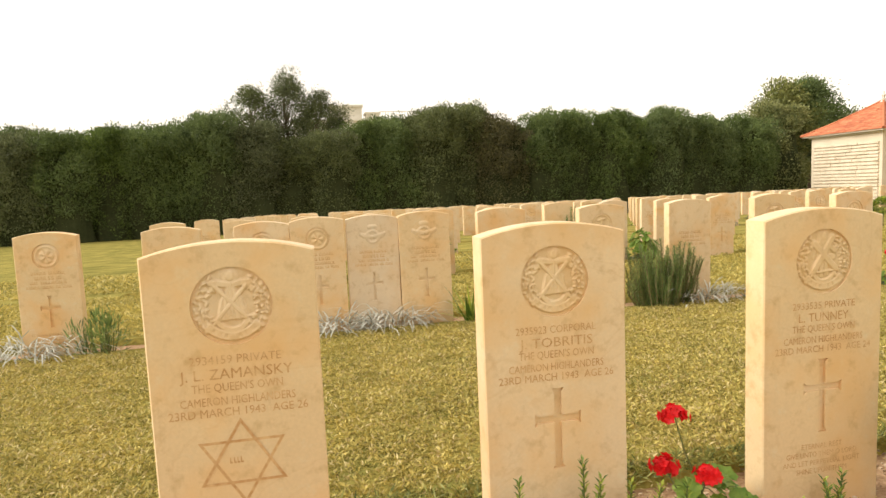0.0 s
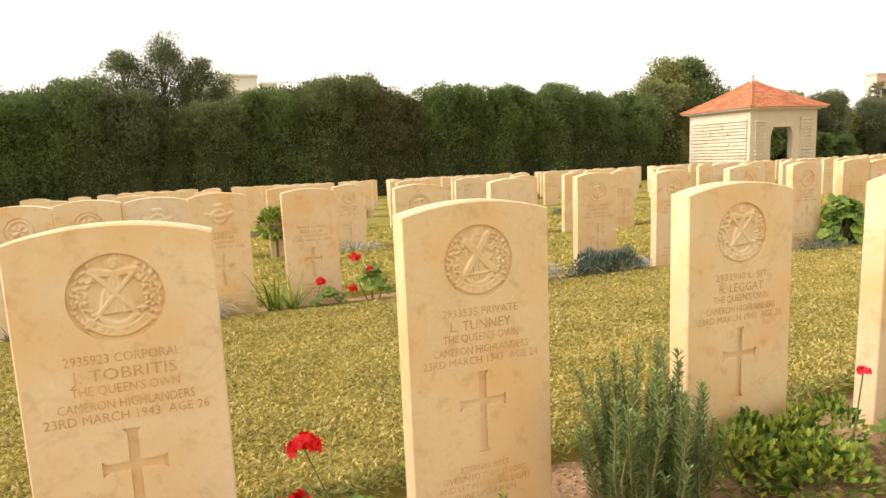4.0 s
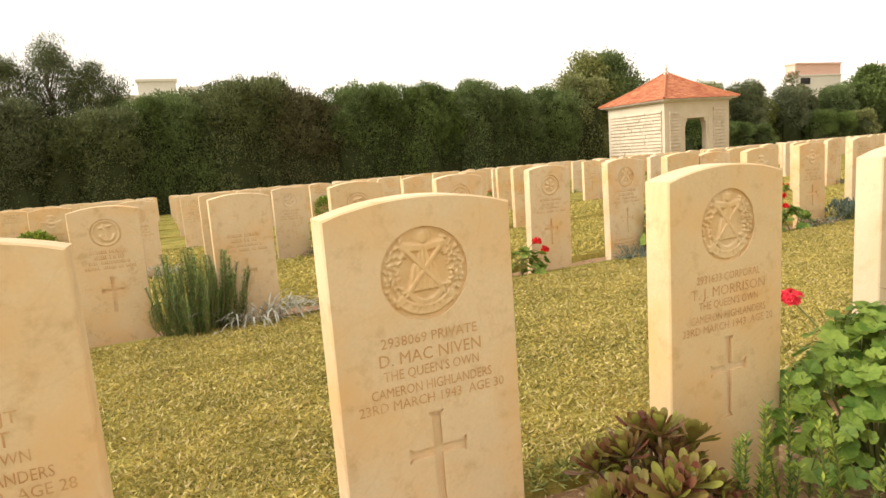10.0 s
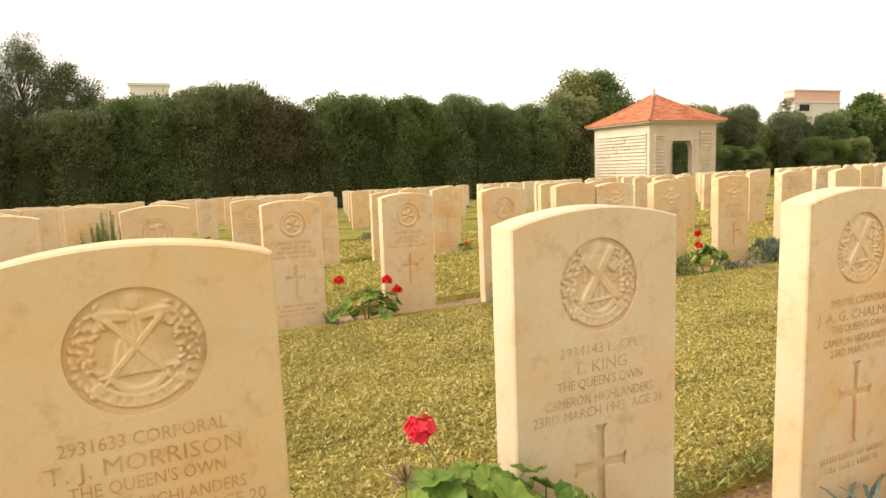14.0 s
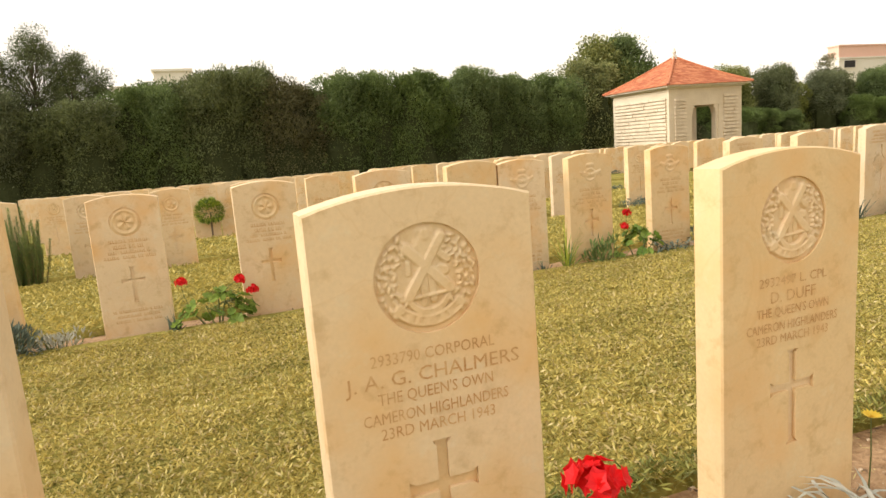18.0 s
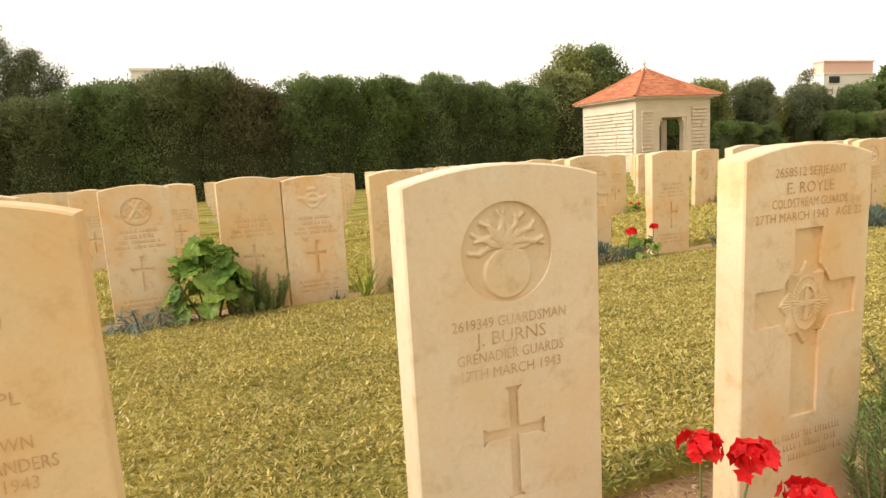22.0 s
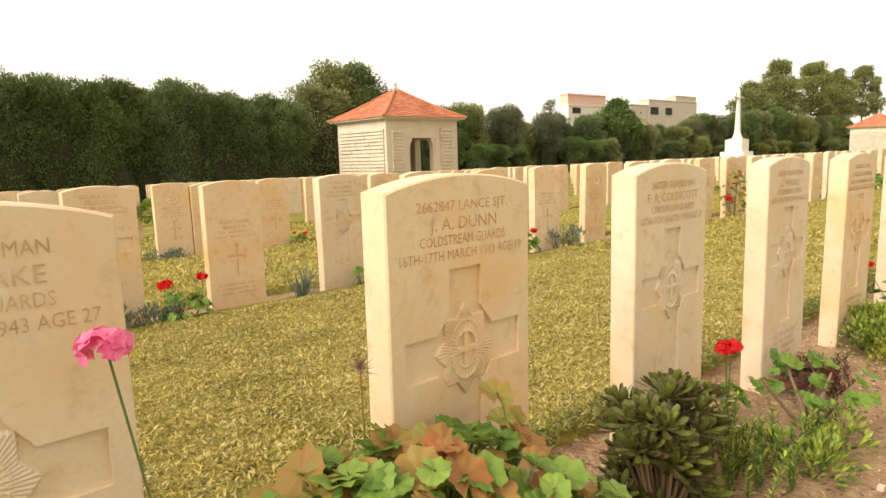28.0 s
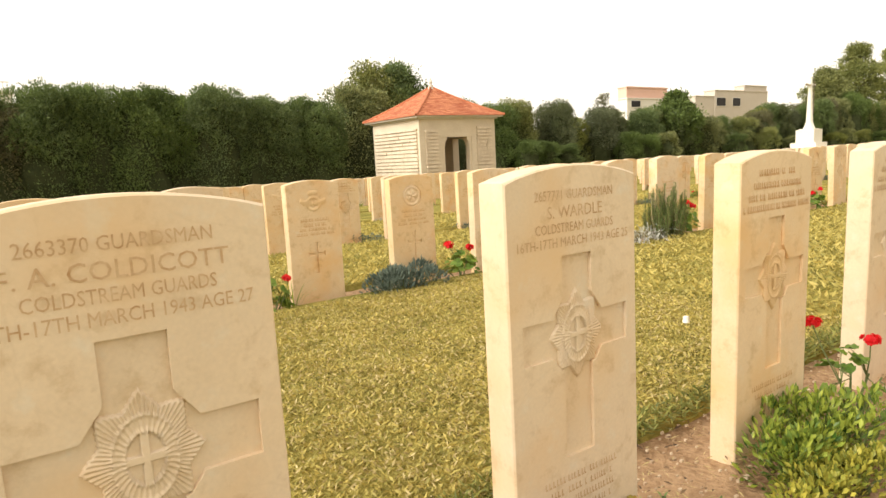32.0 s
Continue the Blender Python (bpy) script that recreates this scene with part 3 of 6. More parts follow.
def relief_grenade(u, v):
    """A grenade with a fan of curled flames."""
    h = 0.8 * (1 - smooth(0.49, 0.55, math.hypot(u, v + 0.41)))
    h = max(h, 0.9 * near_line(u, v, -0.06, 0.10, 0.06, 0.10, 0.09))
    for k in range(13):
        a = -1.62 + 0.27 * k
        s = -1 if k % 2 else 1
        n = 0.80 - (0.12 if k % 3 == 1 else 0.0)
        top = 0.95 if k % 2 else 0.72
        px, pz = 0.09 * math.sin(a), 0.17 + 0.05 * math.cos(a)
        for i, w in enumerate((0.075, 0.085, 0.07, 0.045), 1):
            b = a + 0.16 * s * math.sin(i * 1.5)
            q = n * i / 4
            x, z = q * math.sin(b) * 1.02, 0.15 + q * math.cos(b) * 0.86 - 0.05 * abs(math.sin(a)) * i / 4
            h = max(h, top * near_line(u, v, px, pz, x, z, w))
            px, pz = x, z
    return h * (1 - smooth(0.94, 0.985, math.hypot(u, v)))


def relief_rose(u, v):
    r, a = math.hypot(u, v), math.atan2(v, u)
    h = 0.9 * (1 - smooth(0.06, 0.12, abs(r - 0.78)))
    h = max(h, (0.55 + 0.45 * math.cos(a * 5)) * (1 - smooth(0.45, 0.55, r)))
    return max(h, 0.5 * near_line(u, v, 0, 0.55, 0, 0.9, 0.2))


def relief_anchor(u, v):
    h = max(near_line(u, v, -0.1, 0.5, 0.15, -0.5, 0.12), near_line(u, v, -0.35, 0.35, 0.35, 0.5, 0.09))
    r = math.hypot(u - 0.1, v + 0.1)
    if v < -0.1:
        h = max(h, 1 - smooth(0.06, 0.12, abs(r - 0.42)))
    return max(h, 0.8 * (1 - smooth(0.04, 0.08, abs(math.hypot(u, v) - 0.86))))


def relief_eagle(u, v):
    r = math.hypot(u, v)
    h = 0.9 * (1 - smooth(0.07, 0.12, abs(r - 0.42)))
    for s in (-1, 1):
        h = max(h, near_line(u, v, 0.1 * s, 0.0, 0.9 * s, 0.22, 0.16), 0.8 * near_line(u, v, 0.1 * s, -0.06, 0.7 * s, 0.0, 0.12))
    return max(h, near_line(u, v, -0.2, 0.72, 0.2, 0.72, 0.2))


def badge_mesh(name, relief, cz, r, res, depth=0.0065, height=0.0068):
    """The sunk disc of a badge with its carved relief."""
    rows = []
    for i in range(res + 1):
        q = r * (i / res)
        row = []
        n = res * 4
        for j in range(n + 1):
            t = 2 * math.pi * j / n
            u, v = q / r * math.cos(t), q / r * math.sin(t)
            row.append((q * math.cos(t), depth - height * relief(u, v) * (1 if i < res else 0), cz + q * math.sin(t)))
        rows.append(row)
    acc = Acc()
    acc.grid(rows)
    return acc.mesh(name, True)


def star_mesh(name, cz, r):
    """An eight-pointed rayed star with an oval garter and a cross in it."""
    rows = []
    steps, n = 26, 288
    for i in range(steps + 1):
        q = i / steps
        row = []
        for j in range(n + 1):
            t = 2 * math.pi * j / n
            k = abs(((t / (math.pi / 4)) + 0.0) % 1 - 0.5) * 2
            edge = r * (0.70 + 0.22 * k ** 1.3 + 0.014 * math.cos(t * 72))
            x, z = q * edge * math.cos(t) * 0.97, q * edge * math.sin(t) * 1.2
            o = math.hypot(x / 0.032, z / 0.047)
            y = 0.001 + 0.002 * q
            if o > 1.34:
                y += 0.0015 * math.cos(t * 72)
            elif 0.76 < o:
                y -= 0.0026 * (1 - smooth(0.03, 0.07, abs(o - 1.29))) + 0.0026 * (1 - smooth(0.03, 0.07, abs(o - 0.81))) + 0.0006 * math.cos(t * 36)
            else:
                y += 0.003 - (0.0045 if abs(x) < 0.0055 or abs(z) < 0.0055 else 0)
            row.append((x, y if i < steps else 0.0085, cz + z))
        rows.append(row)
    acc = Acc()
    acc.grid(rows)
    return acc.mesh(name, True)


def text_mesh(words, cap, cell):
    """One line of flat letters for the engraving, centred, cap metres high and about cell metres a letter."""
    cu = bpy.data.curves.new("inscription", "FONT")
    cu.body, cu.align_x, cu.resolution_u = words, "CENTER", 2
    ob = bpy.data.objects.new("inscription", cu)
    scene.collection.objects.link(ob)
    bpy.context.view_layer.update()
    me = bpy.data.meshes.new_from_object(ob.evaluated_get(bpy.context.evaluated_depsgraph_get()))
    bpy.data.objects.remove(ob)
    bpy.data.curves.remove(cu)
    me.materials.clear()
    n = len(me.vertices)
    co = np.empty(3 * n)
    me.vertices.foreach_get("co", co)
    co = co.reshape(-1, 3)
    wide = co[:, 0].max() - co[:, 0].min()
    sx = cell * len(words) / wide
    sz = cap / 0.70
    flat = np.stack([(co[:, 0] - (co[:, 0].max() + co[:, 0].min()) / 2) * sx, np.full(n, -0.0008), co[:, 1] * sz - cap / 2], 1)
    me.vertices.foreach_set("co", flat.ravel())
    me.update()
    return me


def bars(lines, cell=0.011):
    """Unreadable carved lines as rows of small flat strokes: (z, width, cap)."""
    rng = random.Random(int(lines[0][0] * 1000))
    acc = Acc()
    for z, width, cap in lines:
        x = -width / 2
        while x < width / 2:
            w = rng.uniform(0.5, 1.0) * cell
            if rng.random() > 0.13:
                acc.face((x, -0.0008, z - cap / 2), (x + w * 0.35, -0.0008, z - cap / 2), (x + w * 0.35, -0.0008, z + cap / 2), (x, -0.0008, z + cap / 2))
                acc.face((x + w * 0.35, -0.0008, z - cap / 2), (x + w * 0.8, -0.0008, z - cap / 2), (x + w * 0.8, -0.0008, z - cap / 2 + cap * 0.28), (x + w * 0.35, -0.0008, z - cap / 2 + cap * 0.28))
            x += w * 1.15
    return acc


ROUND = circle(0, 0.667, 0.09)
SLIM = latin(0.392, 0.180, 0.311, 0.062, 0.020, 0.034)
SLIM_LOW = latin(0.414, 0.197, 0.327, 0.064, 0.020, 0.036)
BROAD = broad(0.632, 0.200, 0.422, 0.505, 0.155, 0.043)
SLABS = {"regiment": slab_mesh("slab", [ROUND, SLIM]), "star": slab_mesh("slab", [ROUND]), "grenade": slab_mesh("slab", [circle(0, 0.660, 0.09), SLIM_LOW]), "guards": slab_mesh("slab", [BROAD])}
FLOORS = {"slim": panel_floor("cross", SLIM), "low": panel_floor("cross", SLIM_LOW), "broad": panel_floor("cross", BROAD)}
BADGES = {"regiment": badge_mesh("badge", relief_highland, 0.667, 0.09, 46), "saint": badge_mesh("badge", relief_saint, 0.667, 0.09, 46), "grenade": badge_mesh("badge", relief_grenade, 0.660, 0.09, 46)}
STAR = star_mesh("badge", 0.463, 0.088)
QOCH = ("THE QUEEN'S OWN", "CAMERON HIGHLANDERS")
FRONT = [
    (0.000, "star", M_STONE, ("2934159 PRIVATE", "J. L. ZAMANSKY", *QOCH, "23RD MARCH 1943  AGE 26"), ()),
    (0.776, "regiment", M_STONE, ("2935923 CORPORAL", "J. TOBRITIS", *QOCH, "23RD MARCH 1943  AGE 26"), ()),
    (1.564, "regiment", M_STONE, ("2933535 PRIVATE", "L. TUNNEY", *QOCH, "23RD MARCH 1943  AGE 24"), ("ETERNAL REST", "GIVE UNTO THEM O LORD", "AND LET PERPETUAL LIGHT", "SHINE UPON THEM")),
    (2.384, "regiment", M_STONE, ("2932940 L. SJT", "R. LEGGAT", *QOCH, "23RD MARCH 1943  AGE 28"), ()),
    (3.149, "regiment", M_STONE, ("2938069 PRIVATE", "D. MAC NIVEN", *QOCH, "23RD MARCH 1943  AGE 30"), ("ALWAYS REMEMBERED",)),
    (3.942, "regiment", M_STONE, ("2931633 CORPORAL", "T. J. MORRISON", *QOCH, "23RD MARCH 1943  AGE 20"), ()),
    (4.729, "regiment", M_STONE_GREY, ("2934143 L. CPL", "T. KING", *QOCH, "23RD MARCH 1943  AGE 26"), ()),
    (5.505, "regiment", M_STONE, ("2933790 CORPORAL", "J. A. G. CHALMERS", *QOCH, "23RD MARCH 1943"), (2, 0.24)),
    (6.303, "regiment", M_STONE_GOLD, ("2932497 L. CPL", "D. DUFF", *QOCH, "23RD MARCH 1943"), ()),
    (7.143, "grenade", M_STONE_GREY, ("2619349 GUARDSMAN", "J. BURNS", "GRENADIER GUARDS", "17TH MARCH 1943"), ()),
    (7.880, "guards", M_STONE_GOLD, ("2658512 SERJEANT", "E. ROYLE", "COLDSTREAM GUARDS", "27TH MARCH 1943   AGE 22"), (3, 0.26)),
    (8.655, "guards", M_STONE_GREY, ("2663704 GUARDSMAN", "S. COPESTAKE", "COLDSTREAM GUARDS", "16TH-17TH MARCH 1943 AGE 27"), (1, 0.2)),
    (9.463, "guards", M_STONE_GOLD, ("2662847 LANCE SJT.", "J. A. DUNN", "COLDSTREAM GUARDS", "16TH-17TH MARCH 1943 AGE 19"), ()),
    (10.269, "guards", M_STONE_GREY, ("2663370 GUARDSMAN", "F. A. COLDICOTT", "COLDSTREAM GUARDS", "16TH-17TH MARCH 1943 AGE 27"), (2, 0.2)),
    (11.102, "guards", M_STONE_GREY, ("2657771 GUARDSMAN", "S. WARDLE", "COLDSTREAM GUARDS", "16TH-17TH MARCH 1943 AGE 25"), (4, 0.22)),
    (11.898, "guards", M_STONE, (), (2, 0.22)),
    (12.712, "guards", M_STONE_GREY, (), ()),
]
WORDING = {
    "star": ("cream limestone headstone with carved badge and six-pointed star", "headstone"),
    "regiment": ("cream limestone headstone with round regimental badge and slender cross", "headstone"),
    "grenade": ("greyish limestone headstone with flaming grenade badge and slender cross", "headstone"),
    "guards": ("limestone headstone with broad sunk cross and rayed star badge", "headstone"),
}


def hexagram():
    # Flat strips whose dark tone stands for the shade in cut grooves.
    acc = Acc()
    for s in (1, -1):
        p = [(0.112 * math.sin(a), 0.302 + s * 0.104 * math.cos(a)) for a in (0, 2.0944, 4.18879)]
        q = [(x * 0.88, 0.302 + (z - 0.302) * 0.88) for x, z in p]
        for i in range(3):
            j = (i + 1) % 3
            acc.face((p[i][0], -0.0008 - 0.0004 * s, p[i][1]), (p[j][0], -0.0008 - 0.0004 * s, p[j][1]), (q[j][0], -0.0008 - 0.0004 * s, q[j][1]), (q[i][0], -0.0008 - 0.0004 * s, q[i][1]))
    return acc


def front_headstones():
    rng = random.Random(11)
    for x, kind, material, lines, foot in FRONT:
        root = thing("headstone", WORDING[kind][0], WORDING[kind][1], "headstones of the front row", pose(x + W / 2, 0.004, rng.uniform(-0.002, 0.002), rng.uniform(-0.4, 0.4), 0, rng.uniform(-0.5, 0.5)))
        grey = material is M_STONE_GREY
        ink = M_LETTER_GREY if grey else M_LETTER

        def shared(name, me, label=""):
            ob = new(name, me)
            if not me.materials:
                me.materials.append(material)
            ob.material_slots[0].link = "OBJECT"
            ob.material_slots[0].material = material
            ob.parent = root
            if label:
                ob["label"] = label
            return ob

        shared("slab", SLABS[kind])
        if kind == "guards":
            shared("cross", FLOORS["broad"], "sunk broad cross")
            shared("badge", STAR, "raised rayed star with a garter and cross")
            zs = (0.756, 0.722, 0.690, 0.661)
        elif kind == "grenade":
            shared("badge", BADGES["grenade"], "raised grenade with flames in a sunk disc")
            shared("cross", FLOORS["low"], "sunk slender cross")
            zs = (0.540, 0.511, 0.478, 0.448)
        else:
            shared("badge", BADGES["saint" if x < 4.5 and x != 1.564 else "regiment"], "carved saint, saltire and thistle wreath in a sunk disc")
            zs = (0.546, 0.513, 0.482, 0.450, 0.423)
            if kind == "regiment":
                shared("cross", FLOORS["slim"], "sunk slender cross")
            else:
                hexagram().part("star", ink, root, "six-pointed star in flat brown strips for its cut lines")
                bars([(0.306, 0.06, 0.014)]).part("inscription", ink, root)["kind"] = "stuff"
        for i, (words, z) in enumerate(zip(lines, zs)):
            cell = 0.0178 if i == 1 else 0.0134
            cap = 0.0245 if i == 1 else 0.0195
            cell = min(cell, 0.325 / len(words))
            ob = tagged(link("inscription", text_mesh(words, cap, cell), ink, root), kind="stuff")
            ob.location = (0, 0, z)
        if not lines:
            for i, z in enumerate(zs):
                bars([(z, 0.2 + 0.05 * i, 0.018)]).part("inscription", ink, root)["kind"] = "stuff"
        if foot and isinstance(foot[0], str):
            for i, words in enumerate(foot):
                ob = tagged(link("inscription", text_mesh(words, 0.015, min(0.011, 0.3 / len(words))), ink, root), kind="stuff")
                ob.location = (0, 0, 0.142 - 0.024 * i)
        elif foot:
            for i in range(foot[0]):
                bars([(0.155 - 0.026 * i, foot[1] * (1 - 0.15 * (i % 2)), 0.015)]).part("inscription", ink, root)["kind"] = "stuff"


front_headstones()

# ---- headstones farther back ----
FAR_ROUND = circle(0, 0.655, 0.085, 24)
FAR_SLABS = [slab_mesh("slab", [FAR_ROUND, SLIM]), slab_mesh("slab", [BROAD]), slab_mesh("slab", [SLIM])]
FAR_BADGES = {k: badge_mesh("badge", f, 0.655, 0.085, 16) for k, f in (("rose", relief_rose), ("anchor", relief_anchor), ("highland", relief_highland), ("eagle", relief_eagle))}
RAISED_EAGLE = badge_mesh("badge", relief_eagle, 0.655, 0.10, 14, 0.0015, 0.006)
HEAD_LINES = ((0.545, 0.2, 0.02), (0.512, 0.16, 0.024), (0.480, 0.22, 0.018), (0.450, 0.27, 0.018))
FOOT_LINES = ((0.13, 0.26, 0.016), (0.10, 0.22, 0.016), (0.07, 0.24, 0.016))
TOP_LINES = ((0.756, 0.2, 0.02), (0.722, 0.16, 0.024), (0.690, 0.22, 0.018), (0.661, 0.27, 0.018))
LINE_STROKES = {line: bars([line]).mesh("inscription") for line in HEAD_LINES + FOOT_LINES + TOP_LINES}
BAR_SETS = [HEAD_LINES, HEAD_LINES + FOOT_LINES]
for me in LINE_STROKES.values():
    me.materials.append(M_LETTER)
KINDS = {}


def far_kind(key):
    """Builds each sort of back-row headstone once; the others are its copies."""
    material = (M_STONE, M_STONE_GOLD, M_STONE_GREY)[key[1]]
    sort = key[0]
    words = {"rose": "a round badge and a slender cross", "anchor": "an anchor badge and a slender cross", "highland": "a wreathed badge and a slender cross", "eagle": "a winged badge and a slender cross", "guards": "a broad cross and a rayed star", "plain": "worn lettering and a slender cross"}[sort]
    tone = ("cream", "golden", "greyish")[key[1]]
    root = thing("headstone", f"{tone} limestone headstone with {words}", "headstone", "headstones of the rear rows")

    def shared(name, me):
        ob = new(name, me)
        if not me.materials:
            me.materials.append(material)
        ob.material_slots[0].link = "OBJECT"
        ob.material_slots[0].material = M_LETTER if name == "inscription" else material
        ob.parent = root
        if name == "inscription":
            ob["kind"] = "stuff"

    if sort == "guards":
        shared("slab", FAR_SLABS[1])
        shared("cross", FLOORS["broad"])
        shared("badge", STAR)
        for line in TOP_LINES:
            shared("inscription", LINE_STROKES[line])
    elif sort in ("plain", "eagle"):
        shared("slab", FAR_SLABS[2])
        shared("cross", FLOORS["slim"])
        for line in BAR_SETS[key[1] % 2]:
            shared("inscription", LINE_STROKES[line])
        if sort == "eagle":
            shared("badge", RAISED_EAGLE)
    else:
        shared("slab", FAR_SLABS[0])
        shared("cross", FLOORS["slim"])
        shared("badge", FAR_BADGES[sort])
        for line in BAR_SETS[key[1] % 2]:
            shared("inscription", LINE_STROKES[line])
    return root


ROW_TWO = [-1.58, -0.80, -0.195, 0.195, 0.585, 0.975, 1.58, 2.39, 3.165, 3.955, 4.735, 5.53, 6.31, 6.945, 7.34, 7.91, 8.69, 9.485, 10.265, 11.09, 11.865, 12.665, 13.44, 14.25, 15.06, 15.86, 16.66]
ROW_TWO_SORTS = ["rose", "plain", "rose", "rose", "eagle", "eagle", "plain", "anchor", "plain", "anchor", "rose", "rose", "highland", "plain", "eagle", "eagle", "eagle", "guards", "plain", "guards", "eagle", "rose", "plain", "rose", "eagle", "plain", "rose"]
PAVILION_GAP = (23.6, 33.0)


def rear_headstones():
    rng = random.Random(5)
    spots = []
    for k, y in enumerate(ROWS_Y):
        if k == 0:
            xs = [13.51 + 0.796 * i for i in range(70)]
        elif k == 1:
            xs = ROW_TWO + [17.46 + 0.796 * i for i in range(66)]
        else:
            xs = [(-1.58 if k != 2 else -1.5) + 0.796 * i + rng.uniform(-0.02, 0.02) for i in range(90)]
            for j in range(1, len(xs) - 1):
                if rng.random() < 0.06:
                    xs[j] = xs[j + 1] - W - 0.012
        for i, x in enumerate(xs):
            if y > 20 and PAVILION_GAP[0] < x < PAVILION_GAP[1]:
                continue
            if x > 69 or (k > 1 and rng.random() < 0.03):
                continue
            sort = ROW_TWO_SORTS[i] if k == 1 and i < len(ROW_TWO) else rng.choice(("rose", "rose", "anchor", "highland", "eagle", "guards", "plain", "plain"))
            tone = 0 if k == 0 else rng.choice((0, 0, 0, 1, 1, 2))
            spots.append((math.hypot(x - 7, y + 1), x, y, sort, tone))
    spots.sort()
    far = Acc()
    plain = outline()
    for n, (_, x, y, sort, tone) in enumerate(spots):
        dz = level(y) - BASE + rng.uniform(-0.012, 0.012)
        m = pose(x + W / 2, y + rng.uniform(-0.015, 0.015), dz, rng.uniform(-0.9, 0.9), rng.uniform(-0.5, 0.5), rng.uniform(-1.2, 1.2))
        if n < 285:
            key = (sort, tone)
            if key not in KINDS:
                KINDS[key] = far_kind(key)
                KINDS[key].matrix_basis = m
            else:
                copy_thing(KINDS[key], m)
            continue
        k = len(far.v)
        for yy in (0.0, TH):
            far.v.extend([tuple(m @ Vector((px, yy, pz))) for px, pz in plain])
        c = len(plain)
        far.f.append(tuple(range(k, k + c)))
        far.f.append(tuple(range(k + 2 * c - 1, k + c - 1, -1)))
        for i in range(c):
            j = (i + 1) % c
            far.f.append((k + j, k + i, k + c + i, k + c + j))
    tagged(far.part("distant_headstones", M_STONE), "cream limestone headstones in long rows far off", "headstones", kind="stuff")


rear_headstones()

# ---- plants ----


def plant(name, label, category, x, y, group=""):
    ob = thing(name, label, category, group, pose(x, y, level(y) + 0.004))
    if y > 2:
        ob.scale = (1.1, 1.1, 1.4)
    return ob


def rosemary(x, y, h, w, stems=26, seed=0, label="dark green rosemary bush with upright needle-leaved stems"):
    rng = random.Random(seed)
    root = plant("rosemary_bush", label, "shrub", x, y)
    wood, needles = Acc(), Acc()
    for _ in range(int(stems * 1.9)):
        a, q = rng.uniform(0, 6.283), math.sqrt(rng.random())
        bx, by = 0.35 * q * w * math.cos(a), 0.30 * q * w * math.sin(a)
        tip = Vector((bx * 1.6 + rng.gauss(0, 0.018), by * 1.5 + rng.gauss(0, 0.018), h * rng.uniform(0.45, 1.05) * (1 - 0.3 * q)))
        p0, p1 = Vector((bx, by, -0.02)), Vector((bx * 1.45, by * 1.35, tip.z * 0.5))
        wood.tube([p0, p1, tip], 0.004, 0.0015, 4)
        n = int(tip.z / 0.0085)
        for i in range(n):
            u = 0.08 + 0.92 * i / n
            c = p0.lerp(p1, u * 2) if u < 0.5 else p1.lerp(tip, u * 2 - 1)
            for k in range(4):
                t = i * 2.4 + k * 1.57 + rng.uniform(-0.4, 0.4)
                needles.oval(c, (math.cos(t), math.sin(t), 0.8), (0, 0, 1), 0.036 * rng.uniform(0.7, 1.2) * (1.1 - 0.45 * u), 0.0055, 0.2)
    wood.part("stem", M_WOODY, root)["kind"] = "stuff"
    needles.part("foliage", M_ROSE, root)
    return root


def silver(x, y, w, d, h=0.14, seed=0, blades=170, material=None, label="silvery grey plant with narrow arching leaves", name="silver_leaved_plant"):
    rng = random.Random(seed)
    root = plant(name, label, "plant", x, y)
    acc = Acc()
    for _ in range(blades):
        bx, by = rng.gauss(0, w * 0.22), rng.gauss(0, d * 0.22)
        a = math.atan2(by, bx) + rng.uniform(-1.2, 1.2)
        up = rng.uniform(0.5, 1.8)
        acc.blade((bx, by, rng.uniform(0, h * 0.5)), (math.cos(a), math.sin(a), up), rng.uniform(0.6, 1.25) * h, 0.011, rng.uniform(0.9, 2.2), 3)
    acc.part("foliage", material or M_SILVER, root)
    return root


def tuft(x, y, h, blades=40, seed=0, width=0.008, material=None, label="tuft of narrow arching green leaves", name="grassy_tuft", spread=1.0):
    rng = random.Random(seed)
    root = plant(name, label, "plant", x, y)
    acc = Acc()
    for _ in range(blades):
        a = rng.uniform(0, 6.283)
        o = rng.uniform(0.15, 0.9) * spread
        acc.blade((rng.gauss(0, 0.015), rng.gauss(0, 0.015), -0.01), (math.cos(a) * o, math.sin(a) * o, 1), h * rng.uniform(0.7, 1.3), width, rng.uniform(0.3, 1.3), 4)
    acc.part("foliage", material or M_COVER, root)
    return root


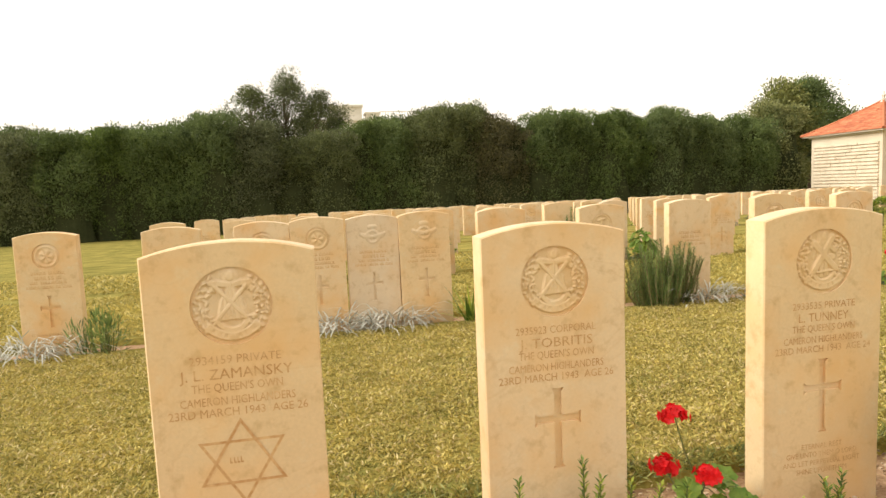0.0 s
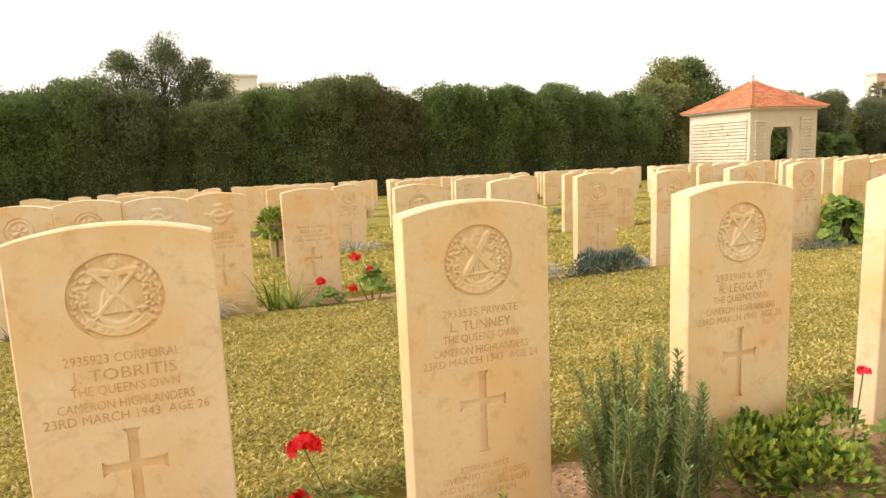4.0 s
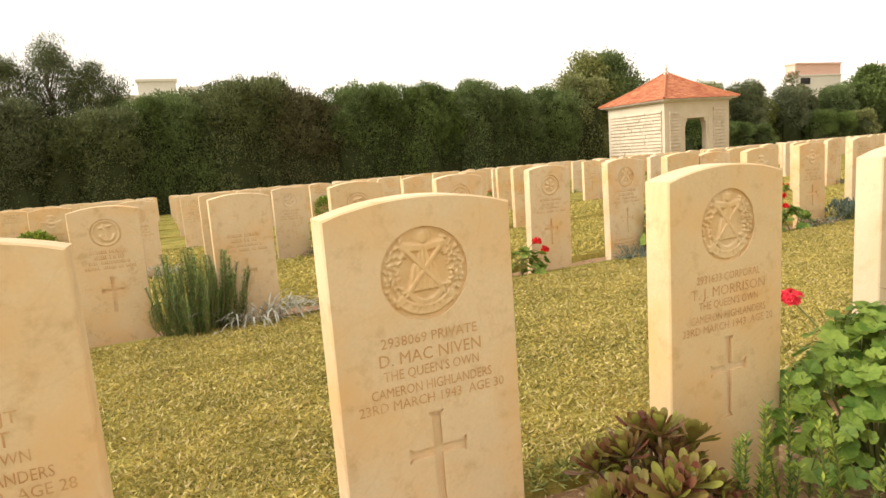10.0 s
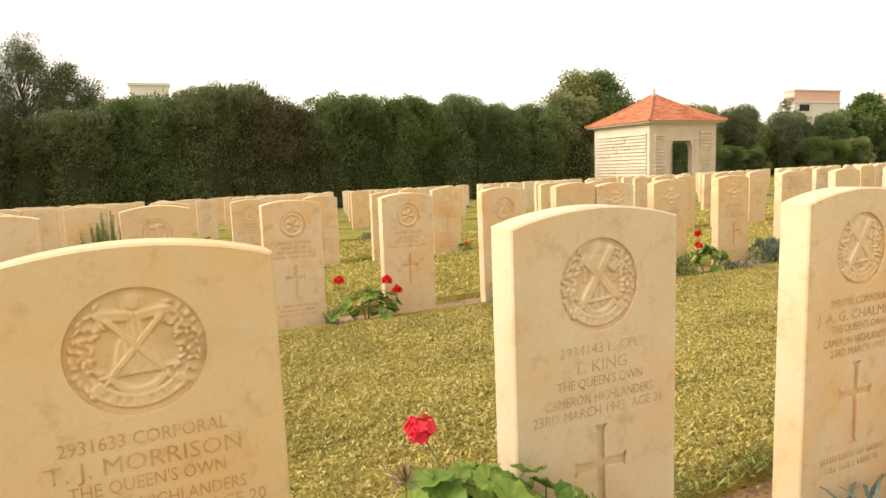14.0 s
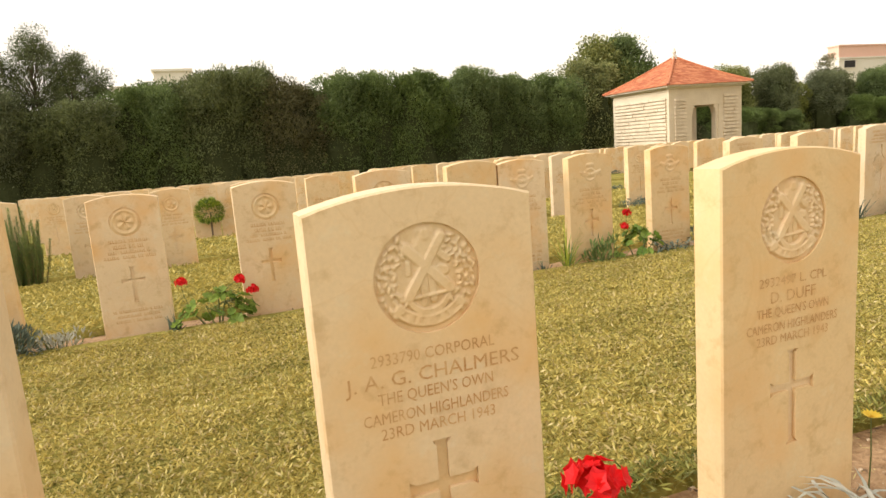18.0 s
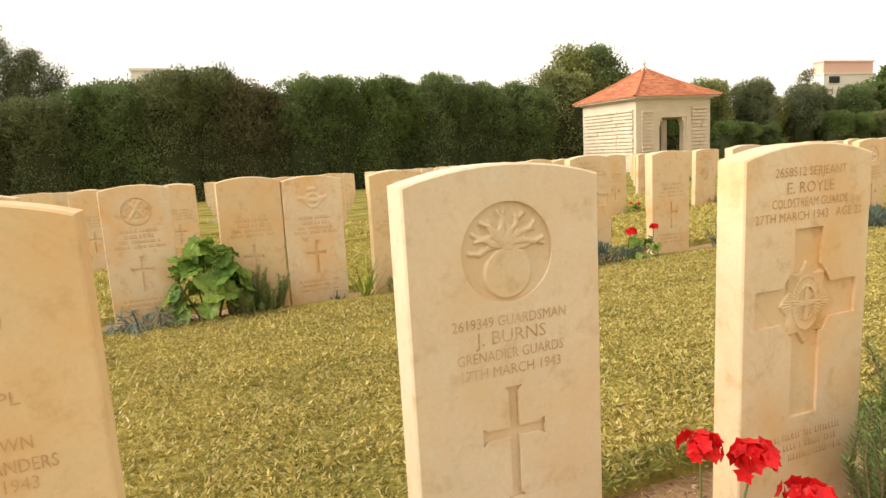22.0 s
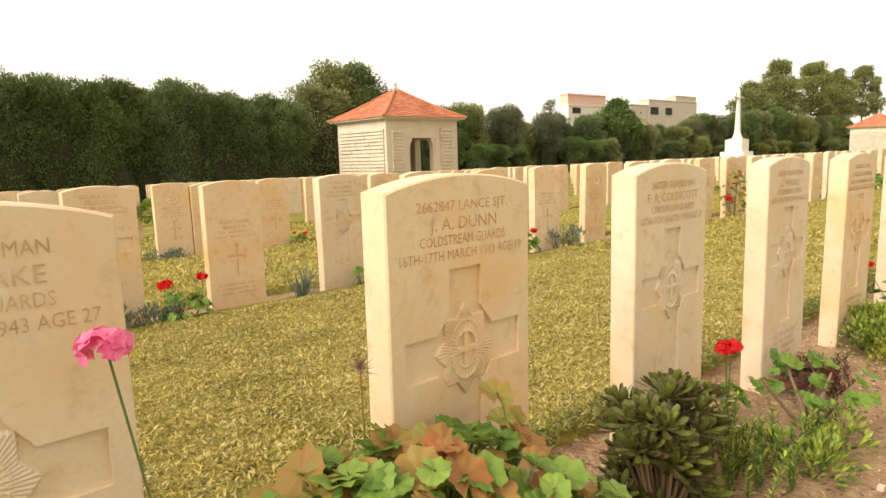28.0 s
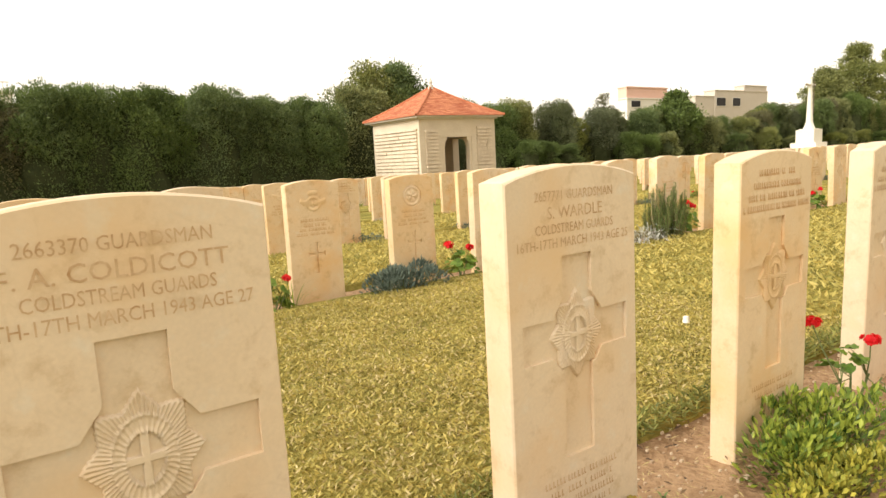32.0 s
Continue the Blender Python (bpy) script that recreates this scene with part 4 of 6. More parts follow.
def cushion(x, y, w, d, h, seed=0, count=900, material=None, label="low grey-green cushion plant on the soil", name="cushion_plant", length=0.03, width=0.010):
    rng = random.Random(seed)
    root = plant(name, label, "plant", x, y)
    acc = Acc()
    lumps = [(rng.uniform(-0.33, 0.33) * w, rng.uniform(-0.3, 0.3) * d, rng.uniform(0.6, 1.0)) for _ in range(9)]
    for _ in range(count):
        lx, ly, s = rng.choice(lumps)
        a, e = rng.uniform(0, 6.283), rng.uniform(0.0, 1.5)
        n = Vector((math.cos(a) * math.cos(e), math.sin(a) * math.cos(e), math.sin(e)))
        c = Vector((lx + n.x * w * 0.2, ly + n.y * d * 0.24, max(0, n.z) * h * s * rng.uniform(0.75, 1.0)))
        dr = n + Vector((rng.uniform(-0.6, 0.6), rng.uniform(-0.6, 0.6), rng.uniform(-0.2, 0.6)))
        acc.oval(c, dr, (rng.uniform(-1, 1), rng.uniform(-1, 1), 1), length * rng.uniform(0.7, 1.3), width)
    stems = Acc()
    for lx, ly, s in lumps:
        for _ in range(3):
            e = Vector((lx + rng.uniform(-0.12, 0.12) * w, ly + rng.uniform(-0.12, 0.12) * d, h * s * rng.uniform(0.5, 0.85)))
            stems.tube([(lx * 0.7, ly * 0.7, -0.02), (e.x * 0.9, e.y * 0.9, e.z * 0.5), e], 0.004, 0.002, 5)
    stems.part("stem", M_STEM, root)["kind"] = "stuff"
    acc.part("foliage", material or M_BLUE, root)
    return root


def flower_head(root, p, material, r=0.03, seed=0):
    """A ball-shaped head of small five-petalled flowers."""
    rng = random.Random(seed)
    acc = Acc()
    c = Vector(p)
    for _ in range(38):
        a, e = rng.uniform(0, 6.283), math.asin(rng.uniform(-0.35, 1.0))
        n = Vector((math.cos(a) * math.cos(e), math.sin(a) * math.cos(e), math.sin(e)))
        o = c + Vector((n.x, n.y, n.z * 0.62)) * r * rng.uniform(0.35, 1.1)
        s = n.orthogonal().normalized()
        for k in range(5):
            d = Matrix.Rotation(k * 1.2566 + a, 3, n) @ s
            acc.oval(o, d + n * 0.3, n, r * 0.46, r * 0.36, 0.1)
    return acc.part("flower_head", material, root)


def geranium(x, y, w, d, h, leaves=60, size=0.03, flowers=(), red=0.0, petal=None, seed=0, label="leafy green geranium with red flower heads", name="geranium", petal_r=0.03, material=None):
    """flowers: (dx, dy, z above the soil) of each head."""
    rng = random.Random(seed)
    root = plant(name, label, "plant", x, y)
    stems, green, turned = Acc(), Acc(), Acc()
    nodes = []
    for _ in range(max(4, leaves // 9)):
        a, q = rng.uniform(0, 6.283), math.sqrt(rng.random())
        tip = Vector((q * w * 0.42 * math.cos(a), q * d * 0.42 * math.sin(a), h * rng.uniform(0.55, 0.9) * (1 - 0.3 * q)))
        stems.tube([(tip.x * 0.2, tip.y * 0.2, -0.02), (tip.x * 0.6, tip.y * 0.6, tip.z * 0.5), tip], 0.006, 0.003, 5)
        nodes.append(tip)
    for _ in range(leaves):
        a, e = rng.uniform(0, 6.283), rng.uniform(0.05, 1.45)
        q = Vector((math.cos(a) * math.cos(e) * w * 0.5, math.sin(a) * math.cos(e) * d * 0.5, math.sin(e) * h * 0.85 + 0.1 * h)) * rng.uniform(0.72, 1.0)
        near = min(nodes, key=lambda t: (t - q).length)
        stems.tube([near * 0.9, near.lerp(q, 0.6) + Vector((0, 0, 0.005)), q], 0.002, 0.0012, 3)
        n = Vector((q.x / w, q.y / d, 0.55)).normalized() + Vector((rng.uniform(-0.45, 0.45), rng.uniform(-0.6, 0.3), rng.uniform(-0.2, 0.5)))
        (turned if rng.random() < red else green).leaf(q, n, rng.uniform(0, 6.28), size * rng.uniform(0.65, 1.2), 8)
    for i, (fx, fy, fz) in enumerate(flowers):
        fz = fz * 0.74 if y > 2 else fz
        base = min(nodes, key=lambda t: (t - Vector((fx, fy, fz))).length)
        stems.tube([base * 0.8, (base.x * 0.4 + fx * 0.6, base.y * 0.4 + fy * 0.6, (base.z + fz) * 0.5), (fx, fy, fz)], 0.0025, 0.002, 4)
        flower_head(root, (fx, fy, fz), petal or M_REDP, petal_r * rng.uniform(0.85, 1.15), seed * 31 + i)
    stems.part("stem", M_STEM, root)["kind"] = "stuff"
    if green.f:
        green.part("foliage", material or M_GER, root, smooth=True)
    if turned.f:
        turned.part("foliage", M_GER_RED, root, "reddened and browned leaves", smooth=True)
    return root


def rosettes(x, y, w, d, h, count, material, seed=0, label="succulent with bronze-green leaf rosettes on stout stems", leaf=0.06):
    rng = random.Random(seed)
    root = plant("rosette_succulent", label, "succulent", x, y)
    wood, acc = Acc(), Acc()
    for k in range(count):
        a, q = rng.uniform(0, 6.283), math.sqrt((k + 0.5) / count)
        c = Vector((q * w * 0.42 * math.cos(a), q * d * 0.42 * math.sin(a), h * rng.uniform(0.06, 0.92) * (1 - 0.25 * q)))
        wood.tube([(c.x * 0.2, c.y * 0.2, -0.02), (c.x * 0.7, c.y * 0.7, c.z * 0.5), c], 0.005, 0.004, 5)
        lean = Vector((c.x * 1.2, c.y * 1.2, 0.3)).normalized()
        s = lean.orthogonal().normalized()
        for i in range(22):
            t = i * 2.39996
            o = 0.25 + 0.75 * i / 22
            dr = (Matrix.Rotation(t, 3, lean) @ s) * o + lean * (1.15 - o)
            acc.spoon(c, dr, lean, leaf * (0.65 + 0.55 * o), leaf * 0.29)
    wood.part("stem", M_WOODY, root)["kind"] = "stuff"
    acc.part("foliage", material, root)
    return root


def sprigs(x, y, w, d, h, count, seed=0, material=None, label="fleshy green sprigs with short upright leaves", name="fleshy_sprigs"):
    rng = random.Random(seed)
    root = plant(name, label, "succulent", x, y)
    stems, acc = Acc(), Acc()
    for _ in range(count):
        p = Vector((rng.uniform(-w, w) / 2, rng.uniform(-d, d) / 2, -0.01))
        tip = p + Vector((rng.gauss(0, 0.02), rng.gauss(0, 0.02), h * rng.uniform(0.5, 1.1)))
        stems.tube([p, tip], 0.003, 0.002, 4)
        n = max(4, int((tip - p).length / 0.011))
        for i in range(n):
            c = p.lerp(tip, (i + 1) / n)
            for k in (0, 1, 2):
                t = i * 1.3 + k * 2.09
                acc.oval(c, (math.cos(t), math.sin(t), 1.1), (0, 0, 1), 0.024, 0.008, 0.3)
    stems.part("stem", M_STEM, root)["kind"] = "stuff"
    acc.part("foliage", material or M_COVER, root)
    return root


def woody_geranium(x, y, seed=0, h=0.22, w=0.35, petal_z=None):
    rng = random.Random(seed)
    root = plant("woody_geranium", "straggling geranium with bare woody branches and few leaves", "plant", x, y)
    wood, leaves = Acc(), Acc()
    for k in range(6):
        a = k * 1.05 + rng.uniform(-0.3, 0.3)
        p, m, e = Vector((0, 0, -0.02)), Vector((math.cos(a) * w * 0.25, math.sin(a) * w * 0.2, h * 0.35)), Vector((math.cos(a) * w * 0.5, math.sin(a) * w * 0.4, h * rng.uniform(0.6, 1.0)))
        wood.tube([p, m, e], 0.009, 0.004, 6)
        for _ in range(5):
            q = e + Vector((rng.uniform(-0.05, 0.05), rng.uniform(-0.05, 0.05), rng.uniform(-0.04, 0.04)))
            leaves.leaf(q, (rng.uniform(-0.5, 0.5), rng.uniform(-0.9, 0.1), 0.8), rng.uniform(0, 6), rng.uniform(0.018, 0.038), 7)
    wood.part("branch_frame", M_WOODY, root)
    leaves.part("foliage", M_GER, root)
    if petal_z:
        flower_head(root, (0.02, 0.02, petal_z), M_REDP, 0.022, seed)
    return root


def daisy(x, y, h, seed=0, material=None, label="single yellow daisy on a thin stem", petal=0.026):
    rng = random.Random(seed)
    root = plant("daisy", label, "flower", x, y)
    st, pet, eye = Acc(), Acc(), Acc()
    st.tube([(0, 0, -0.01), (0.005, 0.0, h * 0.5), (0, 0, h)], 0.002, 0.0015, 4)
    for k in range(16):
        a = k * 0.3927
        pet.oval((0, 0, h), (math.cos(a), math.sin(a) - 0.25, 0.5), (0, -0.4, 1), petal, petal * 0.4, 0.1)
    for k in range(8):
        a = k * 0.785
        eye.oval((0, 0, h + 0.003), (math.cos(a), math.sin(a), 0.6), (0, 0, 1), 0.007, 0.006, 0.1)
    st.part("stem", M_STEM, root)
    pet.part("petal_ring", material or M_YELLOW, root)
    eye.part("flower_eye", M_YELLOW, root)
    return root


def dried_stalk(x, y, h, seed=0):
    """A withered flower stalk with a fuzzy brown seed head."""
    rng = random.Random(seed)
    root = plant("dried_flower_stalk", "reddish dried flower stalk with a withered brown head", "plant", x, y)
    acc, head = Acc(), Acc()
    acc.tube([(0.02, 0, -0.02), (0.005, 0, h * 0.5), (0, 0, h)], 0.003, 0.0015, 5)
    for _ in range(40):
        a, e = rng.uniform(0, 6.283), rng.uniform(-0.3, 1.5)
        head.oval((0, 0, h), (math.cos(a) * math.cos(e), math.sin(a) * math.cos(e), math.sin(e)), (0, 0, 1), rng.uniform(0.015, 0.035), 0.004)
    acc.part("stem", M_GER_RED, root)
    head.part("seed_head", M_WOODY, root)
    return root


def front_bed():
    sprigs(0.855, -0.05, 0.05, 0.03, 0.29, 2, 1)
    sprigs(1.0, -0.05, 0.05, 0.03, 0.28, 2, 101)
    sprigs(0.93, -0.06, 0.34, 0.05, 0.17, 11, 102)
    sprigs(1.21, -0.05, 0.18, 0.05, 0.17, 8, 103)
    sprigs(1.70, -0.07, 0.16, 0.06, 0.12, 6, 2)
    tuft(0.60, -0.22, 0.22, 5, 90, 0.02, M_COVER, "few broad upright green leaves", "broad_leaved_clump", 0.3)
    geranium(1.40, 0.0, 0.30, 0.2, 0.17, 20, 0.032, ((-0.09, 0.03, 0.31), (-0.12, 0.03, 0.17), (-0.02, -0.02, 0.155)), seed=3, petal_r=0.034, label="small geranium with three red flower heads")
    rosemary(2.14, -0.15, 0.53, 0.32, 54, seed=4)
    cushion(2.66, -0.12, 0.66, 0.32, 0.20, 5, 2300, M_COVER, "bright green fleshy ground cover at the headstones", "ground_cover", 0.030, 0.017)
    geranium(3.04, -0.20, 0.36, 0.2, 0.19, 30, 0.036, ((-0.12, -0.04, 0.33), (-0.14, -0.06, 0.25)), seed=6, petal=M_CORAL, petal_r=0.034, label="small geranium with coral red flower heads")
    geranium(2.86, -0.16, 0.10, 0.1, 0.10, 5, 0.02, ((0.0, 0.0, 0.31),), seed=16, petal=M_CORAL, petal_r=0.018, label="small geranium with a coral red bud")
    tuft(3.47, -0.20, 0.13, 55, 7, 0.004, M_HEDGE_OLIVE, "small dark spiky grass tuft on bare soil", "spiky_tuft", 1.3)
    rosettes(3.82, -0.10, 0.42, 0.34, 0.33, 46, M_AEON, 8, leaf=0.068)
    rosettes(3.72, -0.26, 0.26, 0.22, 0.15, 14, M_AEON, 18, leaf=0.066)
    rosettes(3.42, -0.36, 0.3, 0.16, 0.10, 9, M_AEON, 118)
    sprigs(4.14, -0.16, 0.40, 0.16, 0.32, 18, 9)
    geranium(4.58, -0.10, 0.74, 0.46, 0.50, 390, 0.031, ((0.04, 0.30, 0.41),), seed=10, petal=M_CORAL, petal_r=0.036, label="large leafy green geranium with one coral flower head")
    dried_stalk(4.44, -0.20, 0.53, 141)
    dried_stalk(9.36, -0.06, 0.55, 142)
    daisy(4.36, -0.28, 0.43, 11, M_PALE, "pale yellow daisy above geranium leaves", 0.033)
    silver(5.52, -0.14, 0.42, 0.24, 0.22, 12, 150, M_BLUE, "grey-green plant with narrow leaves", "grey_leaved_plant")
    tuft(5.24, 0.20, 0.13, 50, 13, 0.007, M_GRASS, "overgrown grass at the lawn edge")
    geranium(5.98, -0.18, 0.40, 0.26, 0.22, 44, 0.038, ((-0.11, 0.0, 0.40), (-0.1, -0.04, 0.28), (0.14, -0.1, 0.17)), seed=14, petal_r=0.04, label="geranium with large red flower heads at the headstone")
    geranium(5.36, -0.20, 0.16, 0.14, 0.10, 8, 0.026, ((0, 0, 0.20),), seed=15, petal=M_CORAL, label="low geranium with one coral flower head")
    silver(6.62, -0.12, 0.36, 0.24, 0.20, 17, 120, M_SILVER)
    daisy(6.78, 0.03, 0.20, 19)
    tuft(7.06, -0.10, 0.32, 22, 20, 0.036, M_COVER, "clump of broad pointed green leaves", "broad_leaved_clump", 0.9)
    geranium(7.70, -0.15, 0.34, 0.2, 0.20, 30, 0.034, ((-0.07, 0.01, 0.33), (0.05, 0.0, 0.28), (0.14, -0.05, 0.20)), seed=21, petal_r=0.042, label="geranium with two large red flower heads")
    rosemary(8.25, -0.12, 0.42, 0.26, 13, seed=22, label="loose rosemary bush with tall upright stems")
    rosemary(8.54, -0.12, 0.54, 0.54, 36, seed=23, label="loose rosemary bush with tall upright stems")
    rosemary(8.53, -0.14, 0.70, 0.05, 3, seed=123, label="single tall upright rosemary plume")
    geranium(9.34, -0.19, 1.10, 0.62, 0.50, 540, 0.034, (), red=0.36, seed=24, label="large geranium with green and reddened leaves")
    geranium(9.64, -0.10, 0.16, 0.12, 0.50, 9, 0.034, (), red=0.6, seed=125, label="upright geranium sprig with reddened leaves")
    geranium(9.14, -0.09, 0.1, 0.1, 0.1, 4, 0.03, ((-0.15, 0.0, 0.68),), red=0.5, seed=25, petal=M_PINK, petal_r=0.031, label="tall stemmed geranium with a pink flower head")
    rosettes(10.18, -0.14, 0.38, 0.30, 0.37, 84, M_AEON_G, 26, "dark green succulent with pointed leaf rosettes", 0.058)
    sprigs(10.52, -0.20, 0.40, 0.28, 0.15, 44, 27)
    cushion(10.72, -0.30, 0.44, 0.24, 0.12, 28, 500, M_COVER, "low green and yellowish ground cover", "ground_cover", 0.035, 0.012)
    geranium(10.80, -0.02, 0.2, 0.16, 0.14, 14, 0.026, ((-0.04, 0.0, 0.255), (0.005, 0.0, 0.25)), seed=29, petal_r=0.036, label="small geranium with a red flower head")
    woody_geranium(10.93, -0.22, 30, 0.19, 0.36)
    geranium(11.26, -0.06, 0.30, 0.16, 0.13, 46, 0.017, (), seed=31, label="low plant with dark reddish leaves", material=M_MAROON)
    sprigs(11.36, -0.14, 0.34, 0.16, 0.09, 22, 135, M_MAROON, "dark maroon fleshy sprigs on the soil", "dark_sprigs")
    cushion(12.04, -0.08, 0.46, 0.26, 0.16, 32, 1700, M_COVER, "low shrubby green ground cover", "ground_cover", 0.028, 0.011)
    cushion(11.88, -0.24, 0.58, 0.26, 0.10, 132, 1900, M_YELLOWISH, "low mound of fleshy yellow-green leaves", "ground_cover", 0.022, 0.011)
    sprigs(11.44, -0.05, 0.30, 0.12, 0.10, 12, 133, M_ROSE, "dark blue-green fleshy sprigs at the headstone", "dark_sprigs")
    geranium(11.44, -0.03, 0.16, 0.1, 0.11, 16, 0.014, (), red=1.0, seed=134, label="small plant with dry reddish leaves")
    geranium(12.45, -0.06, 0.34, 0.2, 0.24, 16, 0.028, ((-0.05, 0.1, 0.30), (0.08, -0.02, 0.24)), seed=34, label="straggling geranium with red flower heads")
    cushion(12.2, -0.12, 0.5, 0.3, 0.16, 35, 500, M_COVER, "low shrubby green ground cover", "ground_cover", 0.035, 0.012)
    pebble = thing("white_pebble", "small round white stone lying on the lawn", "pebble", "", pose(12.936, 0.842, 0.018))
    acc = Acc()
    acc.tube([(0, 0, -0.016), (0, 0, -0.006), (0, 0, 0.006), (0, 0, 0.012)], 0.017, 0.013, 10)
    acc.tube([(0, 0, 0.012), (0, 0, 0.017)], 0.013, 0.002, 10)
    acc.part("body", M_WHITEST, pebble, smooth=True)
    for i, x in enumerate((13.4, 14.2, 15.1, 16.0)):
        geranium(x, -0.1, 0.3, 0.2, 0.2, 20, 0.03, ((0, 0, 0.3),), seed=40 + i, label="geranium with a red flower head")


front_bed()


def second_bed():
    silver(-1.50, 2.94, 0.62, 0.3, 0.20, 50, 210)
    cushion(-1.08, 2.98, 0.34, 0.26, 0.22, 51, 420, M_ROSE, "small dark green bushy herb", "bushy_herb", 0.05, 0.008)
    tuft(-0.08, 3.0, 0.13, 26, 52, 0.02, M_BLUE, "blue-grey spiky succulent tuft", "blue_tuft", 0.8)
    tuft(0.12, 3.0, 0.13, 26, 53, 0.02, M_BLUE, "blue-grey spiky succulent tuft", "blue_tuft", 0.8)
    silver(0.46, 2.96, 0.55, 0.28, 0.19, 54, 200)
    silver(0.90, 2.98, 0.50, 0.28, 0.20, 55, 200)
    tuft(1.47, 3.0, 0.26, 34, 56, 0.018, M_COVER, "fan of narrow pointed green leaves", "spiky_fan", 1.3)
    geranium(1.86, 2.98, 0.26, 0.18, 0.12, 18, 0.03, ((-0.06, 0, 0.2), (0.14, 0, 0.13)), seed=57)
    tuft(1.60, 2.98, 0.22, 22, 58, 0.014, M_COVER)
    geranium(2.16, 3.0, 0.30, 0.22, 0.24, 26, 0.032, ((-0.1, 0.0, 0.34), (0.0, 0.0, 0.25)), seed=59)
    rosemary(3.04, 3.0, 0.46, 0.50, 60, seed=60, label="tall dense rosemary bush with upright stems")
    silver(3.42, 2.95, 0.62, 0.26, 0.19, 61, 210)
    cushion(4.10, 2.98, 0.62, 0.34, 0.17, 62, 2400, length=0.034)
    cushion(4.50, 3.02, 0.30, 0.2, 0.08, 63, 220, M_SILVER)
    geranium(5.36, 3.0, 0.46, 0.24, 0.20, 44, 0.036, ((-0.16, 0, 0.30), (0.14, 0, 0.27), (0.2, 0, 0.2)), seed=64)
    tuft(5.12, 3.0, 0.12, 20, 65, 0.016, M_BLUE, "blue-grey spiky succulent tuft", "blue_tuft")
    silver(6.50, 2.92, 0.44, 0.24, 0.16, 66, 160, M_BLUE, "grey-green tuft of narrow leaves", "grey_leaved_plant")
    geranium(6.84, 3.0, 0.46, 0.36, 0.42, 90, 0.055, (), seed=67, label="tall leafy bright green shrub between headstones", name="leafy_shrub")
    rosemary(7.14, 2.98, 0.24, 0.36, 30, seed=68, label="low dark rosemary bush")
    tuft(7.62, 3.0, 0.08, 20, 69, 0.012, M_BLUE, "small blue-grey tuft on the soil", "blue_tuft")
    tuft(7.80, 2.98, 0.24, 40, 70, 0.010)
    cushion(8.14, 2.98, 0.30, 0.2, 0.15, 71, 260, M_ROSE, "small dark green bushy herb", "bushy_herb", 0.04, 0.012)
    geranium(8.46, 3.0, 0.40, 0.24, 0.20, 40, 0.034, ((-0.12, 0, 0.26), (-0.02, 0.1, 0.34)), seed=72)
    silver(8.78, 2.96, 0.4, 0.24, 0.12, 73, 140, M_BLUE, "low grey-green plant on the soil", "grey_leaved_plant")
    cushion(9.42, 2.96, 0.66, 0.34, 0.17, 74, 2400, length=0.034)
    tuft(9.28, 3.0, 0.16, 26, 75, 0.010)
    geranium(10.06, 2.98, 0.36, 0.24, 0.16, 34, 0.03, ((-0.1, 0, 0.24), (0.1, 0, 0.26)), seed=76)
    tuft(10.86, 2.98, 0.20, 44, 77, 0.012, M_BLUE, "grey-green spiky tuft of narrow leaves", "grey_leaved_tuft")
    cushion(9.92, 2.98, 0.30, 0.22, 0.10, 78, 300)
    geranium(11.36, 2.98, 0.22, 0.18, 0.14, 20, 0.026, (), seed=79, label="small green leafy plant")
    geranium(11.66, 3.0, 0.32, 0.22, 0.18, 34, 0.03, ((-0.1, 0, 0.32), (-0.12, 0.03, 0.24), (0.12, 0, 0.22)), seed=80)
    cushion(12.62, 2.92, 0.70, 0.34, 0.15, 81, 2400, length=0.034)
    tuft(11.80, 2.98, 0.18, 30, 82, 0.008)
    geranium(13.2, 2.98, 0.34, 0.24, 0.18, 34, 0.03, ((-0.1, 0, 0.28), (0.08, 0, 0.24)), seed=83)
    cushion(13.8, 2.96, 0.4, 0.3, 0.2, 84, 500)
    silver(15.4, 2.95, 0.6, 0.28, 0.2, 85, 200)
    rosemary(15.85, 3.0, 0.46, 0.44, 40, seed=86)
    geranium(16.2, 3.0, 0.36, 0.24, 0.24, 30, 0.03, ((0, 0, 0.34), (0.1, 0, 0.3)), seed=87)
    cushion(18.2, 2.96, 0.5, 0.3, 0.16, 88, 500)
    geranium(17.44, 2.96, 0.5, 0.3, 0.52, 60, 0.03, ((-0.2, 0, 0.3), (-0.14, 0, 0.27)), red=0.8, seed=89)


second_bed()


